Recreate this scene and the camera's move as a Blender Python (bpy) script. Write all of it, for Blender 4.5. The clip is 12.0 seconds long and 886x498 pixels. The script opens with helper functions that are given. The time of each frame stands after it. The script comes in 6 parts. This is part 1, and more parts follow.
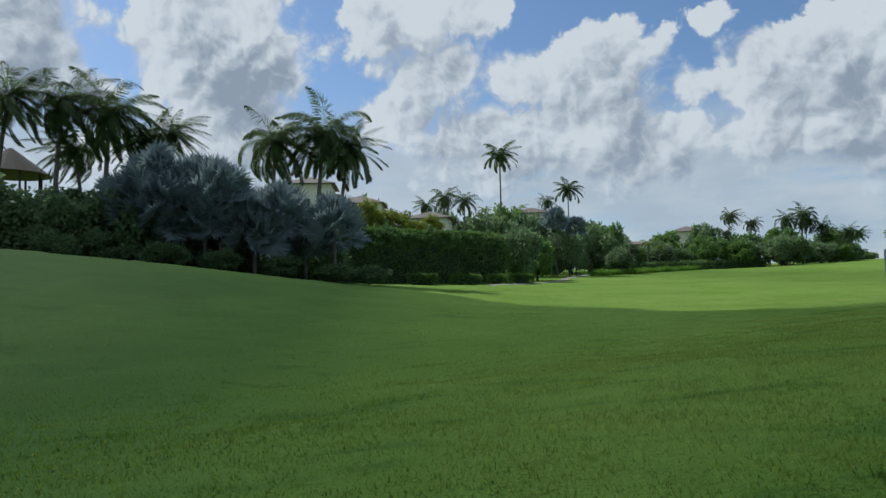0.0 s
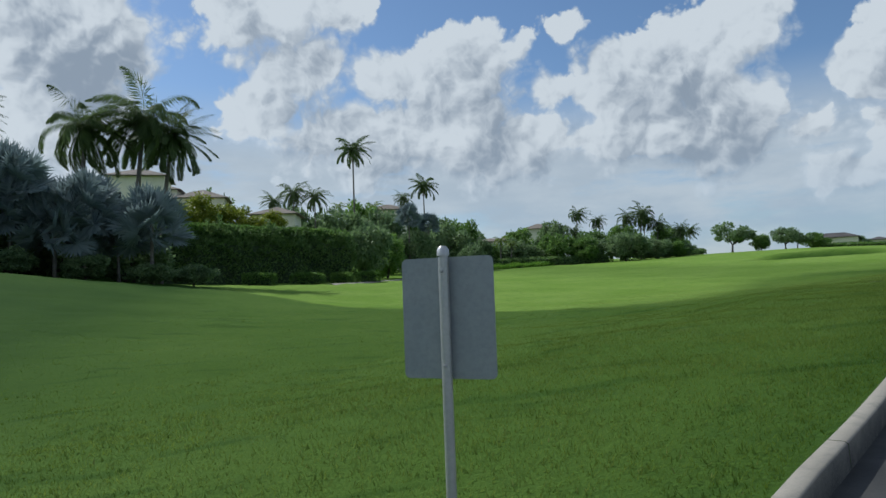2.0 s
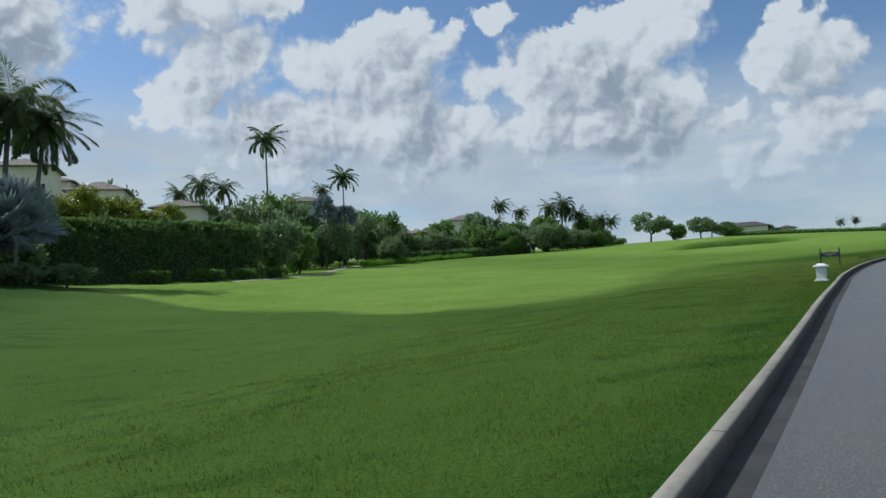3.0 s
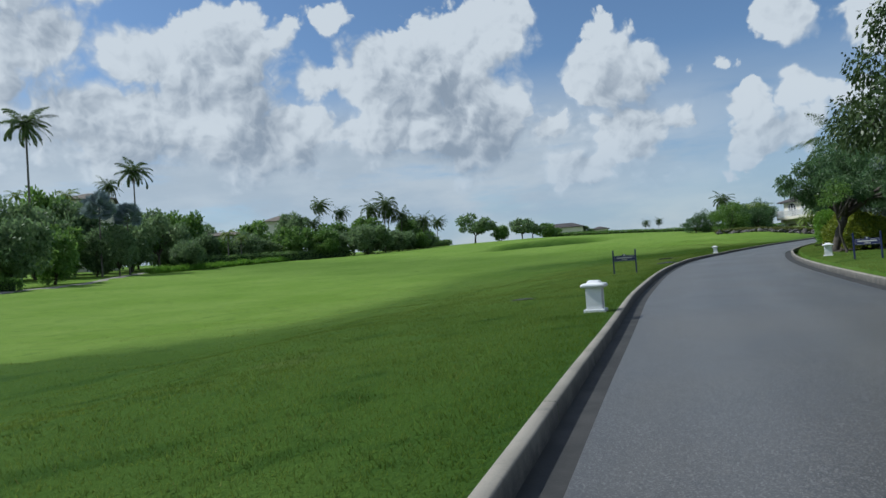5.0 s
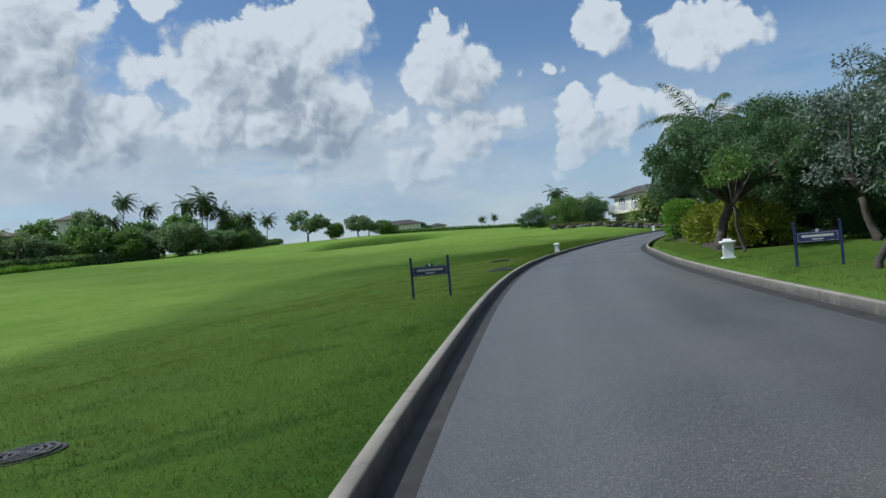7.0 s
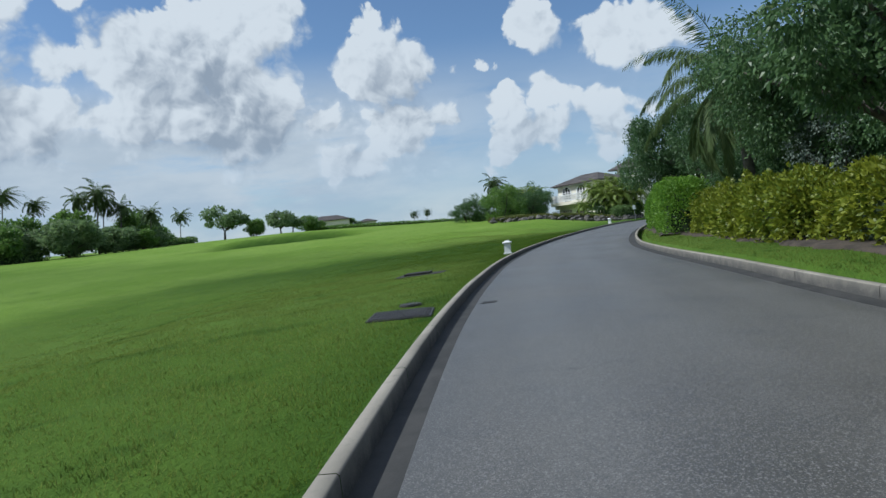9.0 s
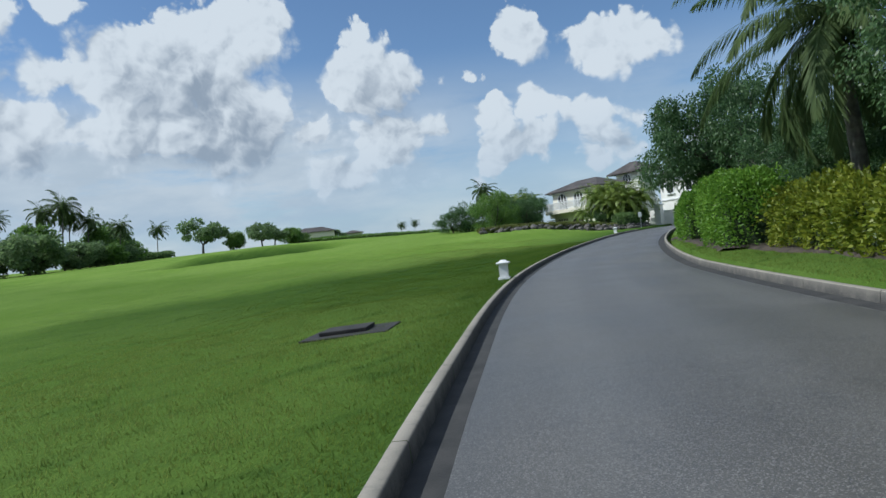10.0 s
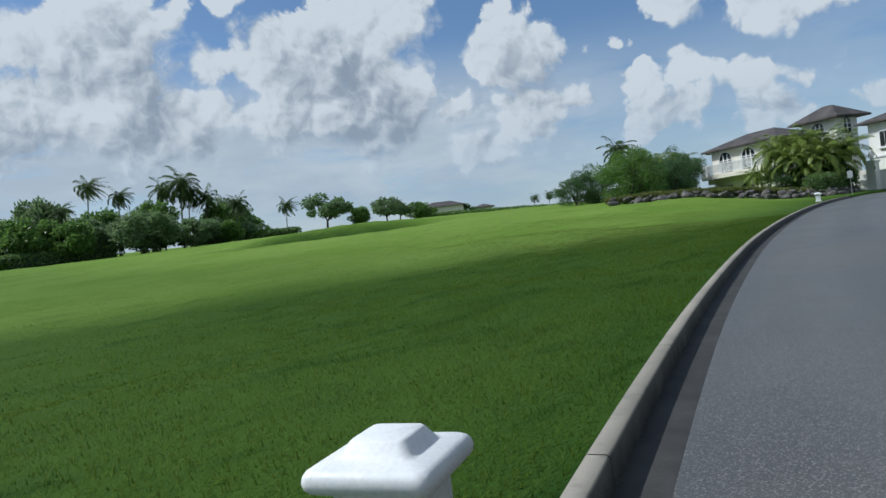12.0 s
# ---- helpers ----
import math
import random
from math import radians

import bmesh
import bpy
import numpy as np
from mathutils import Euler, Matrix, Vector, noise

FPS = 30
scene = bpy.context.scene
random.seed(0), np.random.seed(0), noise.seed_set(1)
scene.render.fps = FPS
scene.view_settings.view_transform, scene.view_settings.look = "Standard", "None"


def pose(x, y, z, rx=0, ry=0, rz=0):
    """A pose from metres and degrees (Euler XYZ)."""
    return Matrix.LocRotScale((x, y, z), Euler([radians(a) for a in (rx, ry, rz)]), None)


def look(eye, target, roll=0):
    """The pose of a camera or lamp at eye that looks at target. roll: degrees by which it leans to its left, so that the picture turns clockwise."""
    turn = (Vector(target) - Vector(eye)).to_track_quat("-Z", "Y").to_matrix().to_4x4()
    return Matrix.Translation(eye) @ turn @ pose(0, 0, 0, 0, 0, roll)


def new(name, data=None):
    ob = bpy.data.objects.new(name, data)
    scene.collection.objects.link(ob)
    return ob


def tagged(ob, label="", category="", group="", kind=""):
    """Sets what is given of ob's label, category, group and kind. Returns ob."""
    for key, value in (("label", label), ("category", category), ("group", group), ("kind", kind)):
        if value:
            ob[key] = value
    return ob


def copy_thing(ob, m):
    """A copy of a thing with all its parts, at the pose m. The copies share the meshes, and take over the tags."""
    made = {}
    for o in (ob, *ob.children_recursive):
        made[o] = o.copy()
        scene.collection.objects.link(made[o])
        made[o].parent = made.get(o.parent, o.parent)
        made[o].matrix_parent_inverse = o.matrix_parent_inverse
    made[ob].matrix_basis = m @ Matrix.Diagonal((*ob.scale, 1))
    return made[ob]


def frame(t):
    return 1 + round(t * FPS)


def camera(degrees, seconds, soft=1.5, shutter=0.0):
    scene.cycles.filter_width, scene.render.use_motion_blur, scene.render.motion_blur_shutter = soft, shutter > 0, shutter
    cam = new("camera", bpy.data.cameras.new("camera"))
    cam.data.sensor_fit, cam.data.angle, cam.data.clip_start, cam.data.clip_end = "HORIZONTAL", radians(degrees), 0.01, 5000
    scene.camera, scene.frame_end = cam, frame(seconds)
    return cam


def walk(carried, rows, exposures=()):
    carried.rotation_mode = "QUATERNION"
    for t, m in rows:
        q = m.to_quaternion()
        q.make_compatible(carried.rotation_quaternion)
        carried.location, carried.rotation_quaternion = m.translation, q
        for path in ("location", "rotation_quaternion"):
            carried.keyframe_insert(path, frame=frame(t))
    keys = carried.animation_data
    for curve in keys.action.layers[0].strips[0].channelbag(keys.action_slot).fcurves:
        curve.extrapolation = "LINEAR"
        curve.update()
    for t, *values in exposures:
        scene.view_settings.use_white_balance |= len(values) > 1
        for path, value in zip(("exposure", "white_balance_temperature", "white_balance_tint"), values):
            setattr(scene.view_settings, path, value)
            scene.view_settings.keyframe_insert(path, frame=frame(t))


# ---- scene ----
cam = camera(66.1, 12.0)
PATH = [
    (0, (1.58, 1.8, 1.478), (1.718, 3.79, 1.612), -1.2),
    (0.5, (2.256, 2.45, 1.548), (2.459, 4.436, 1.668), -1.4),
    (1, (3.015, 3.055, 1.583), (3.311, 5.029, 1.706), -1.3),
    (1.5, (3.922, 3.742, 1.62), (4.333, 5.695, 1.746), -1.4),
    (2, (5.035, 4.584, 1.668), (5.559, 6.511, 1.782), -2.1),
    (2.5, (6.634, 5.512, 1.868), (7.254, 7.411, 1.959), -2.7),
    (3, (8.828, 6.931, 1.983), (9.541, 8.798, 2.063), -3.0),
    (5, (18.277, 14.072, 2.156), (19.409, 15.72, 2.213), -4.0),
    (5.5, (20.493, 15.817, 2.203), (21.745, 17.377, 2.246), -4.6),
    (6, (22.67, 17.446, 2.269), (24.015, 18.927, 2.306), -5.0),
    (6.5, (25.066, 19.218, 2.345), (26.486, 20.627, 2.374), -5.2),
    (7, (27.533, 21.048, 2.406), (29.01, 22.395, 2.419), -5.2),
    (7.5, (30.125, 22.916, 2.442), (31.647, 24.213, 2.432), -5.2),
    (9.5, (42.587, 31.602, 2.687), (44.199, 32.785, 2.681), -6.1),
    (10, (46.398, 33.952, 2.814), (48.016, 35.128, 2.825), -6.4),
    (10.5, (50.258, 36.238, 2.87), (51.847, 37.453, 2.884), -6.9),
    (11, (54.527, 38.609, 2.908), (56.039, 39.918, 2.909), -7.2),
    (11.5, (58.542, 40.719, 2.917), (59.953, 42.137, 2.903), -7.1),
    (12, (61.928, 42.441, 2.934), (63.264, 43.93, 2.916), -6.5),
]
walk(cam, [(t, look(eye, target, roll)) for t, eye, target, roll in PATH],
     exposures=[(0, 0.06, 5900, 6.0), (3, 0.06, 5850, 6.0), (6, 0.06, 5800, 6.0), (9.5, 0.2, 5800, 6.0), (10.7, 0.16, 5800, 6.0), (12, 0.06, 5800, 6.0)])

ROAD_W = 5.15

# ---- world and sun ----
SUN_YAW, SUN_EL = radians(42), radians(47)


class Nodes:
    """A short hand for node trees."""

    def __init__(self, tree):
        self.tree = tree
        tree.nodes.clear()

    def add(self, kind, **values):
        n = self.tree.nodes.new(kind)
        for key, value in values.items():
            if key == "mode":
                n.operation = value
            elif key == "blend":
                n.data_type, n.blend_type, n.clamp_factor = "RGBA", value, True
            elif key == "dims":
                n.noise_dimensions = value
            else:
                slot = n.inputs[int(key[1:])] if key[0] == "i" and key[1:].isdigit() else n.inputs[key.replace("_", " ")]
                if isinstance(value, bpy.types.NodeSocket):
                    self.tree.links.new(value, slot)
                else:
                    slot.default_value = value
        return n

    def math(self, mode, a, b=0.0, c=0.0):
        return self.add("ShaderNodeMath", mode=mode, i0=a, i1=b, i2=c).outputs[0]

    def noise(self, vector, scale, detail=4.0, rough=0.55, dist=0.0):
        return self.add("ShaderNodeTexNoise", Vector=vector, Scale=scale, Detail=detail, Roughness=rough, Distortion=dist).outputs["Fac"]

    def ramp(self, fac, a, b, lo=0.0, hi=1.0):
        n = self.add("ShaderNodeMapRange", i0=fac, i1=a, i2=b, i3=lo, i4=hi)
        n.interpolation_type = "SMOOTHSTEP"
        return n.outputs[0]

    def mix(self, fac, a, b, blend="MIX"):
        return self.add("ShaderNodeMix", blend=blend, i0=fac, i6=a, i7=b).outputs[2]


# cumulus, heap by heap: bearing, height, half width and half height of each tower in degrees
CLOUDS = {
    "western": [(-29, 19.5, 5, 4), (-22.5, 15.8, 2.4, 2), (-13.8, 19.5, 6, 5), (-12.9, 13.5, 6, 3.6), (-16.8, 22, 3.4, 2), (-19, 11, 6, 2.6)],
    "middle": [(-0.2, 21.8, 4.6, 2.4), (7.1, 22.4, 2.9, 2), (3.6, 18.6, 5.4, 2.7), (0.5, 14.6, 3, 2.4), (10.5, 17.6, 4, 2.4), (14.6, 17.2, 5, 2.7), (18, 18.2, 3.8, 2.5),
               (9.7, 12.6, 7, 3.4), (16, 13.4, 6, 3.4), (24.1, 15.4, 2.2, 1.7), (20.5, 11.4, 6, 2.8)],
    "eastern": [(29.4, 15.6, 3, 3), (34.2, 16.8, 4.6, 3.4), (39, 18.4, 3.6, 2.8), (31.6, 12, 5.6, 2.8), (38, 12, 4, 4.2), (43.2, 10.8, 2, 1.8)],
    "tower": [(49.6, 14.2, 3.4, 2.8), (50.4, 10.2, 3.2, 3), (48.4, 18, 0.9, 1.1), (47, 7.2, 3.6, 1.6)],
    "broken": [(61.9, 16.3, 2.2, 2), (70, 14.6, 4.4, 2), (57.9, 14, 1.6, 0.8), (59.6, 11.6, 2.4, 1.5), (62.6, 11.2, 2, 1.6), (60, 8, 3, 1.6), (67.6, 10, 1.7, 1.2), (71, 9.2, 2, 1.1),
               (62.8, 8, 2.4, 2), (52.8, 6.2, 3.6, 0.9), (26, 21, 1.7, 0.9), (68.8, 7.2, 2.4, 1.8), (76, 7, 3, 1.2), (74, 3.8, 4, 1)],
}


def sky_world():
    world = bpy.data.worlds.new("sky")
    scene.world = world
    world.use_nodes = True
    n = Nodes(world.node_tree)
    sky = n.add("ShaderNodeTexSky")
    sky.sky_type, sky.sun_disc = "NISHITA", False
    sky.sun_elevation, sky.sun_rotation = SUN_EL, -SUN_YAW
    sky.altitude, sky.air_density, sky.dust_density, sky.ozone_density = 50, 1.0, 0.5, 3.0
    bg = n.add("ShaderNodeBackground", Color=sky.outputs[0], Strength=0.092)
    way = n.add("ShaderNodeTexCoord").outputs["Generated"]
    split = n.add("ShaderNodeSeparateXYZ", Vector=way)
    x, y, z = split.outputs
    # bearing to the right of +y and height above the horizon, both in degrees
    az = n.math("MULTIPLY", n.math("ARCTAN2", x, y), 57.2958)
    el = n.math("MULTIPLY", n.math("ARCSINE", z), 57.2958)
    p = n.add("ShaderNodeCombineXYZ", X=az, Y=el, Z=0.0).outputs[0]

    def towers(p):
        """Depth of cloud in degrees by the towers alone, and the warped place."""
        warp = n.add("ShaderNodeTexNoise", Vector=p, Scale=0.22, Detail=3.0, Roughness=0.6).outputs["Color"]
        q0 = n.add("ShaderNodeVectorMath", mode="MULTIPLY_ADD", i0=warp, i1=(3.0, 2.4, 0), i2=p).outputs[0]
        at = n.add("ShaderNodeVectorMath", mode="SUBTRACT", i0=q0, i1=(1.5, 1.2, 0)).outputs[0]
        total = None
        for a, e, ra, re in [row for heap in CLOUDS.values() for row in heap]:
            k = 1.2 if min(ra, re) > 2.05 else 1.0
            if total is not None:
                # one tower after the other, so that few values are held at a time
                at = n.add("ShaderNodeVectorMath", mode="MULTIPLY_ADD", i0=total, i1=(1e-7, 1e-7, 0), i2=at).outputs[0]
            q = n.add("ShaderNodeMapping", Vector=at, Location=(-a / ra / k, -e / re / k, 0), Scale=(1 / ra / k, 1 / re / k, 1)).outputs[0]
            lump = n.math("MULTIPLY", n.math("SUBTRACT", 1.0, n.add("ShaderNodeVectorMath", mode="LENGTH", i0=q).outputs["Value"]), 1.2 * min(ra, re))
            total = lump if total is None else n.math("SMOOTH_MAX", total, lump, 1.1)
        # beyond the view the same weather goes on
        big = n.math("MULTIPLY", n.math("SUBTRACT", n.noise(p, 0.04, 3.0, 0.5), 0.5), 14.0)
        sp = n.add("ShaderNodeSeparateXYZ", Vector=p)
        away = n.ramp(n.math("ABSOLUTE", n.math("SUBTRACT", sp.outputs[0], 24.0)), 57.0, 70.0)
        high = n.ramp(sp.outputs[1], 26.0, 33.0)
        loose = n.math("SUBTRACT", n.math("MINIMUM", big, 3.0), n.math("MULTIPLY", n.math("SUBTRACT", 1.0, n.math("MAXIMUM", away, high)), 30.0))
        return n.math("ADD", n.math("MAXIMUM", n.math("MAXIMUM", total, loose), -4.0), 0.75), at

    def puffs(at, octaves):
        total = None
        for scale, amount in ((0.26, 2.7), (0.62, 1.4), (1.5, 0.72), (3.4, 0.34))[:octaves]:
            v = n.add("ShaderNodeTexVoronoi", Vector=at, Scale=scale)
            v.feature = "SMOOTH_F1"
            v.inputs["Smoothness"].default_value = 0.4
            heap = n.math("MULTIPLY", n.math("SUBTRACT", 0.42, v.outputs["Distance"]), amount)
            total = heap if total is None else n.math("ADD", total, heap)
        return total

    def shifted(dx, dy):
        return n.add("ShaderNodeVectorMath", mode="ADD", i0=p, i1=(dx, dy, 0)).outputs[0]

    whole, at = towers(p)
    lumpy = puffs(at, 4)
    d = n.math("ADD", n.math("ADD", whole, lumpy), n.math("MULTIPLY", n.math("SUBTRACT", n.noise(p, 0.5, 6.0, 0.6), 0.5), 1.6))
    nearby = n.add("ShaderNodeVectorMath", mode="ADD", i0=at, i1=(-0.42, 0.5, 0)).outputs[0]
    fine = n.math("SUBTRACT", lumpy, puffs(nearby, 4))
    whole2, at2 = towers(shifted(-2.0, 2.6))
    coarse = n.math("SUBTRACT", n.math("ADD", whole, puffs(at, 2)), n.math("ADD", whole2, puffs(at2, 2)))
    wisp = n.noise(p, 0.35, 5.0, 0.6)
    # crisp sunward edges, ragged lee edges
    soft = n.ramp(n.math("ADD", coarse, n.math("MULTIPLY", wisp, 3.0)), 0.0, 4.0, 2.0, 0.55)
    mask = n.ramp(n.math("DIVIDE", n.math("ADD", d, 0.25), soft), 0.0, 1.0)
    thick = n.ramp(d, 0.4, 4.5)
    tone = n.math("ADD", 0.72, n.math("MULTIPLY", n.add("ShaderNodeClamp", Value=fine, Min=-0.7, Max=0.9).outputs[0], 0.4))
    tone = n.math("ADD", tone, n.math("MULTIPLY", n.add("ShaderNodeClamp", Value=coarse, Min=-2.4, Max=2.2).outputs[0], 0.15))
    tone = n.math("SUBTRACT", tone, n.math("MULTIPLY", thick, 0.52))
    tone = n.math("MULTIPLY_ADD", n.math("SUBTRACT", n.noise(p, 0.13, 3.0, 0.5), 0.5), 1.1, tone)
    tone = n.ramp(tone, -0.05, 0.95)
    cloud = n.mix(tone, (0.36, 0.405, 0.465, 1), (0.83, 0.845, 0.85, 1))
    haze = n.ramp(el, 12.0, 1.5)
    cloud = n.mix(n.math("MULTIPLY", haze, 0.62), cloud, (0.42, 0.53, 0.65, 1))
    # a thin grey-white veil low down, in streaks
    streak = n.noise(n.add("ShaderNodeMapping", Vector=p, Scale=(0.07, 0.3, 1)).outputs[0], 1.0, 6.0, 0.6)
    veil = n.math("MULTIPLY", n.ramp(streak, 0.22, 0.5), n.math("MULTIPLY", n.ramp(el, 1.0, 5.0), n.ramp(el, 17.0, 10.5)))
    veil = n.math("MULTIPLY", veil, n.ramp(az, 66.0, 40.0, 0.35, 0.92))
    base = n.mix(n.ramp(el, 9.0, 1.0), (0.56, 0.61, 0.655, 1), (0.43, 0.54, 0.66, 1))
    base = n.mix(n.ramp(n.noise(n.add("ShaderNodeMapping", Vector=p, Scale=(0.12, 0.34, 1), Location=(5, 3, 0)).outputs[0], 1.0, 5.0, 0.55), 0.35, 0.7), base, (0.66, 0.7, 0.73, 1))
    cloud = n.mix(mask, base, cloud)
    cloud_bg = n.add("ShaderNodeBackground", Color=cloud, Strength=0.75)
    cover = n.math("MULTIPLY", mask, n.ramp(el, 0.5, 3.0, 0.3, 0.96))
    cover = n.math("MAXIMUM", cover, veil)
    cover = n.math("MAXIMUM", cover, n.ramp(el, 12.0, 0.5, 0.0, 0.8))
    both = n.add("ShaderNodeMixShader", i0=cover, i1=bg.outputs[0], i2=cloud_bg.outputs[0])
    n.add("ShaderNodeOutputWorld", Surface=both.outputs[0])


sky_world()
sun = new("sun", bpy.data.lights.new("sun", "SUN"))
sun.data.energy, sun.data.angle, sun.data.color = 3.7, radians(0.53), (1.0, 0.95, 0.87)
sun.matrix_world = look((0, 0, 60), (math.sin(SUN_YAW) * 60, -math.cos(SUN_YAW) * 60, 60 - 60 * math.tan(SUN_EL)))

# ---- materials ----


def material(name):
    m = bpy.data.materials.new(name)
    m.use_nodes = True
    n = Nodes(m.node_tree)
    at = n.add("ShaderNodeTexCoord").outputs["Object"]
    return m, n, at


def finish(n, color, rough=0.7, bump=None, depth=0.01, strength=0.6, metal=0.0, spec=0.5, thin=0.0):
    b = n.add("ShaderNodeBsdfPrincipled", Base_Color=color, Roughness=rough, Metallic=metal)
    b.inputs["Specular IOR Level"].default_value = spec
    if bump is not None:
        k = n.add("ShaderNodeBump", Height=bump, Distance=depth, Strength=strength)
        n.tree.links.new(k.outputs[0], b.inputs["Normal"])
    out = b.outputs[0]
    if thin:
        tr = n.add("ShaderNodeBsdfTranslucent", Color=color)
        out = n.add("ShaderNodeMixShader", i0=thin, i1=b.outputs[0], i2=tr.outputs[0]).outputs[0]
    n.add("ShaderNodeOutputMaterial", Surface=out)


def plain(name, a, b, scale, rough=0.7, depth=0.004, metal=0.0, fine=60.0, spec=0.5):
    """Two tones in patches, with a fine grain and relief."""
    m, n, at = material(name)
    f = n.noise(at, scale, 5.0)
    g = n.noise(at, fine, 3.0)
    c = n.mix(n.ramp(f, 0.3, 0.7), (*a, 1), (*b, 1))
    c = n.mix(n.ramp(g, 0.35, 0.75, 0.0, 0.25), c, (*[v * 0.6 for v in a], 1))
    finish(n, c, rough, g, depth, 0.5, metal, spec)
    return m


def leafy(name, dark, light, rough=0.5, thin=0.35, spec=0.35):
    """Leaves: each leaf its own tone between two greens."""
    m, n, at = material(name)
    isl = n.add("ShaderNodeNewGeometry").outputs["Random Per Island"]
    obj = n.add("ShaderNodeObjectInfo").outputs["Random"]
    f = n.math("ADD", n.math("MULTIPLY", isl, 0.75), n.math("MULTIPLY", obj, 0.25))
    c = n.mix(f, (*dark, 1), (*light, 1))
    c = n.mix(n.ramp(n.noise(at, 0.6, 3.0), 0.45, 0.75, 0.0, 0.5), c, (*light, 1))
    finish(n, c, rough, spec=spec, thin=thin)
    return m


M = {}


def turf_streaks(n, pos):
    """Short ragged lines across the slope: coarse tufts with their shade put in."""
    turn = n.add("ShaderNodeMapping", Vector=pos, Rotation=(0, 0, -0.45), Scale=(0.55, 1.9, 1.0)).outputs[0]
    a = n.noise(turn, 0.75, 5.0, 0.6, 0.6)
    b = n.noise(turn, 2.4, 4.0, 0.6, 0.4)
    return n.math("ADD", n.ramp(a, 0.54, 0.66), n.math("MULTIPLY", n.ramp(b, 0.58, 0.7), 0.6))


def grass_ground():
    m, n, at = material("turf")
    pos = n.add("ShaderNodeNewGeometry").outputs["Position"]
    sun_tone = n.add("ShaderNodeAttribute")
    sun_tone.attribute_name = "sun_tone"
    sunny = sun_tone.outputs["Fac"]
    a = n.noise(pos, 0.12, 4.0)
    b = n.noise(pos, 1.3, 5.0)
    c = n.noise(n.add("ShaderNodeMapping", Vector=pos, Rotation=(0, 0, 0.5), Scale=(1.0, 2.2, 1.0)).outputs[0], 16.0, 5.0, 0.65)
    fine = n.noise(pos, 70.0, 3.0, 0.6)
    # dark and pale turf; the passing cloud's shade is put into these colours
    shaded_c = n.mix(n.ramp(a, 0.3, 0.7), (0.024, 0.058, 0.009, 1), (0.038, 0.078, 0.013, 1))
    sunlit_c = n.mix(n.ramp(a, 0.3, 0.7), (0.15, 0.25, 0.036, 1), (0.2, 0.3, 0.06, 1))
    col = n.mix(sunny, shaded_c, sunlit_c)
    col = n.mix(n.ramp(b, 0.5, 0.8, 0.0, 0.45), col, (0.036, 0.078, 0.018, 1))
    col = n.mix(n.ramp(c, 0.45, 0.75, 0.0, 0.45), col, n.mix(sunny, (0.055, 0.11, 0.014, 1), (0.13, 0.2, 0.03, 1)))
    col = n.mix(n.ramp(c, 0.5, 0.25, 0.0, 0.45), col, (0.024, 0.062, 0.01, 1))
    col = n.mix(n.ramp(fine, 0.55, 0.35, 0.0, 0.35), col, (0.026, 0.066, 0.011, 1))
    col = n.mix(n.math("MULTIPLY", turf_streaks(n, pos), n.ramp(sunny, 0.7, 0.0, 0.1, 0.6)), col, (0.02, 0.055, 0.009, 1))
    worn = n.noise(pos, 0.45, 5.0, 0.6)
    col = n.mix(n.ramp(worn, 0.62, 0.78, 0.0, 0.3), col, (0.13, 0.14, 0.045, 1))
    finish(n, col, 0.85, n.math("ADD", n.math("MULTIPLY", b, 0.5), c), 0.05, 0.7, spec=0.03)
    return m


def asphalt():
    m, n, at = material("asphalt")
    big, mid = n.noise(at, 0.35, 5.0), n.noise(at, 2.2, 5.0, 0.6)
    grit = n.add("ShaderNodeTexVoronoi", Vector=at, Scale=140.0)
    stone = n.add("ShaderNodeSeparateColor", i0=grit.outputs["Color"]).outputs[0]
    c = n.mix(n.ramp(big, 0.3, 0.7), (0.07, 0.066, 0.058, 1), (0.1, 0.095, 0.084, 1))
    lane = n.add("ShaderNodeAttribute")
    lane.attribute_name = "across"
    drift = n.math("ADD", lane.outputs["Fac"], n.math("MULTIPLY", n.math("SUBTRACT", big, 0.5), 0.35))
    wheel = n.math("COSINE", n.math("MULTIPLY", drift, 4.6))
    c = n.mix(n.ramp(wheel, -0.6, 1.0, 0.0, 0.3), c, (0.13, 0.126, 0.116, 1))
    edge = n.ramp(n.math("ABSOLUTE", n.math("ADD", drift, ROAD_W / 2)), 1.75, 2.25)
    c = n.mix(n.math("MULTIPLY", edge, 0.45), c, (0.05, 0.051, 0.052, 1))
    c = n.mix(n.ramp(mid, 0.5, 0.78, 0.0, 0.35), c, (0.05, 0.051, 0.053, 1))
    c = n.mix(n.ramp(stone, 0.72, 0.98, 0.0, 0.7), c, (0.25, 0.245, 0.23, 1))
    c = n.mix(n.ramp(stone, 0.3, 0.05, 0.0, 0.6), c, (0.035, 0.036, 0.038, 1))
    crack = n.add("ShaderNodeTexVoronoi", Vector=n.add("ShaderNodeVectorMath", mode="MULTIPLY_ADD", i0=n.add("ShaderNodeTexNoise", Vector=at, Scale=1.6, Detail=5.0).outputs["Color"], i1=(1.2, 1.2, 0), i2=at).outputs[0], Scale=0.22)
    crack.feature = "DISTANCE_TO_EDGE"
    line = n.math("MULTIPLY", n.ramp(crack.outputs["Distance"], 0.0016, 0.0005), n.ramp(n.noise(at, 0.3, 2.0), 0.56, 0.64))
    c = n.mix(n.math("MULTIPLY", line, 0.6), c, (0.02, 0.02, 0.02, 1))
    h = n.math("SUBTRACT", n.math("MULTIPLY", stone, 0.4), line)
    finish(n, c, n.ramp(big, 0.3, 0.7, 0.42, 0.52), h, 0.004, 0.4, spec=0.7)
    return m


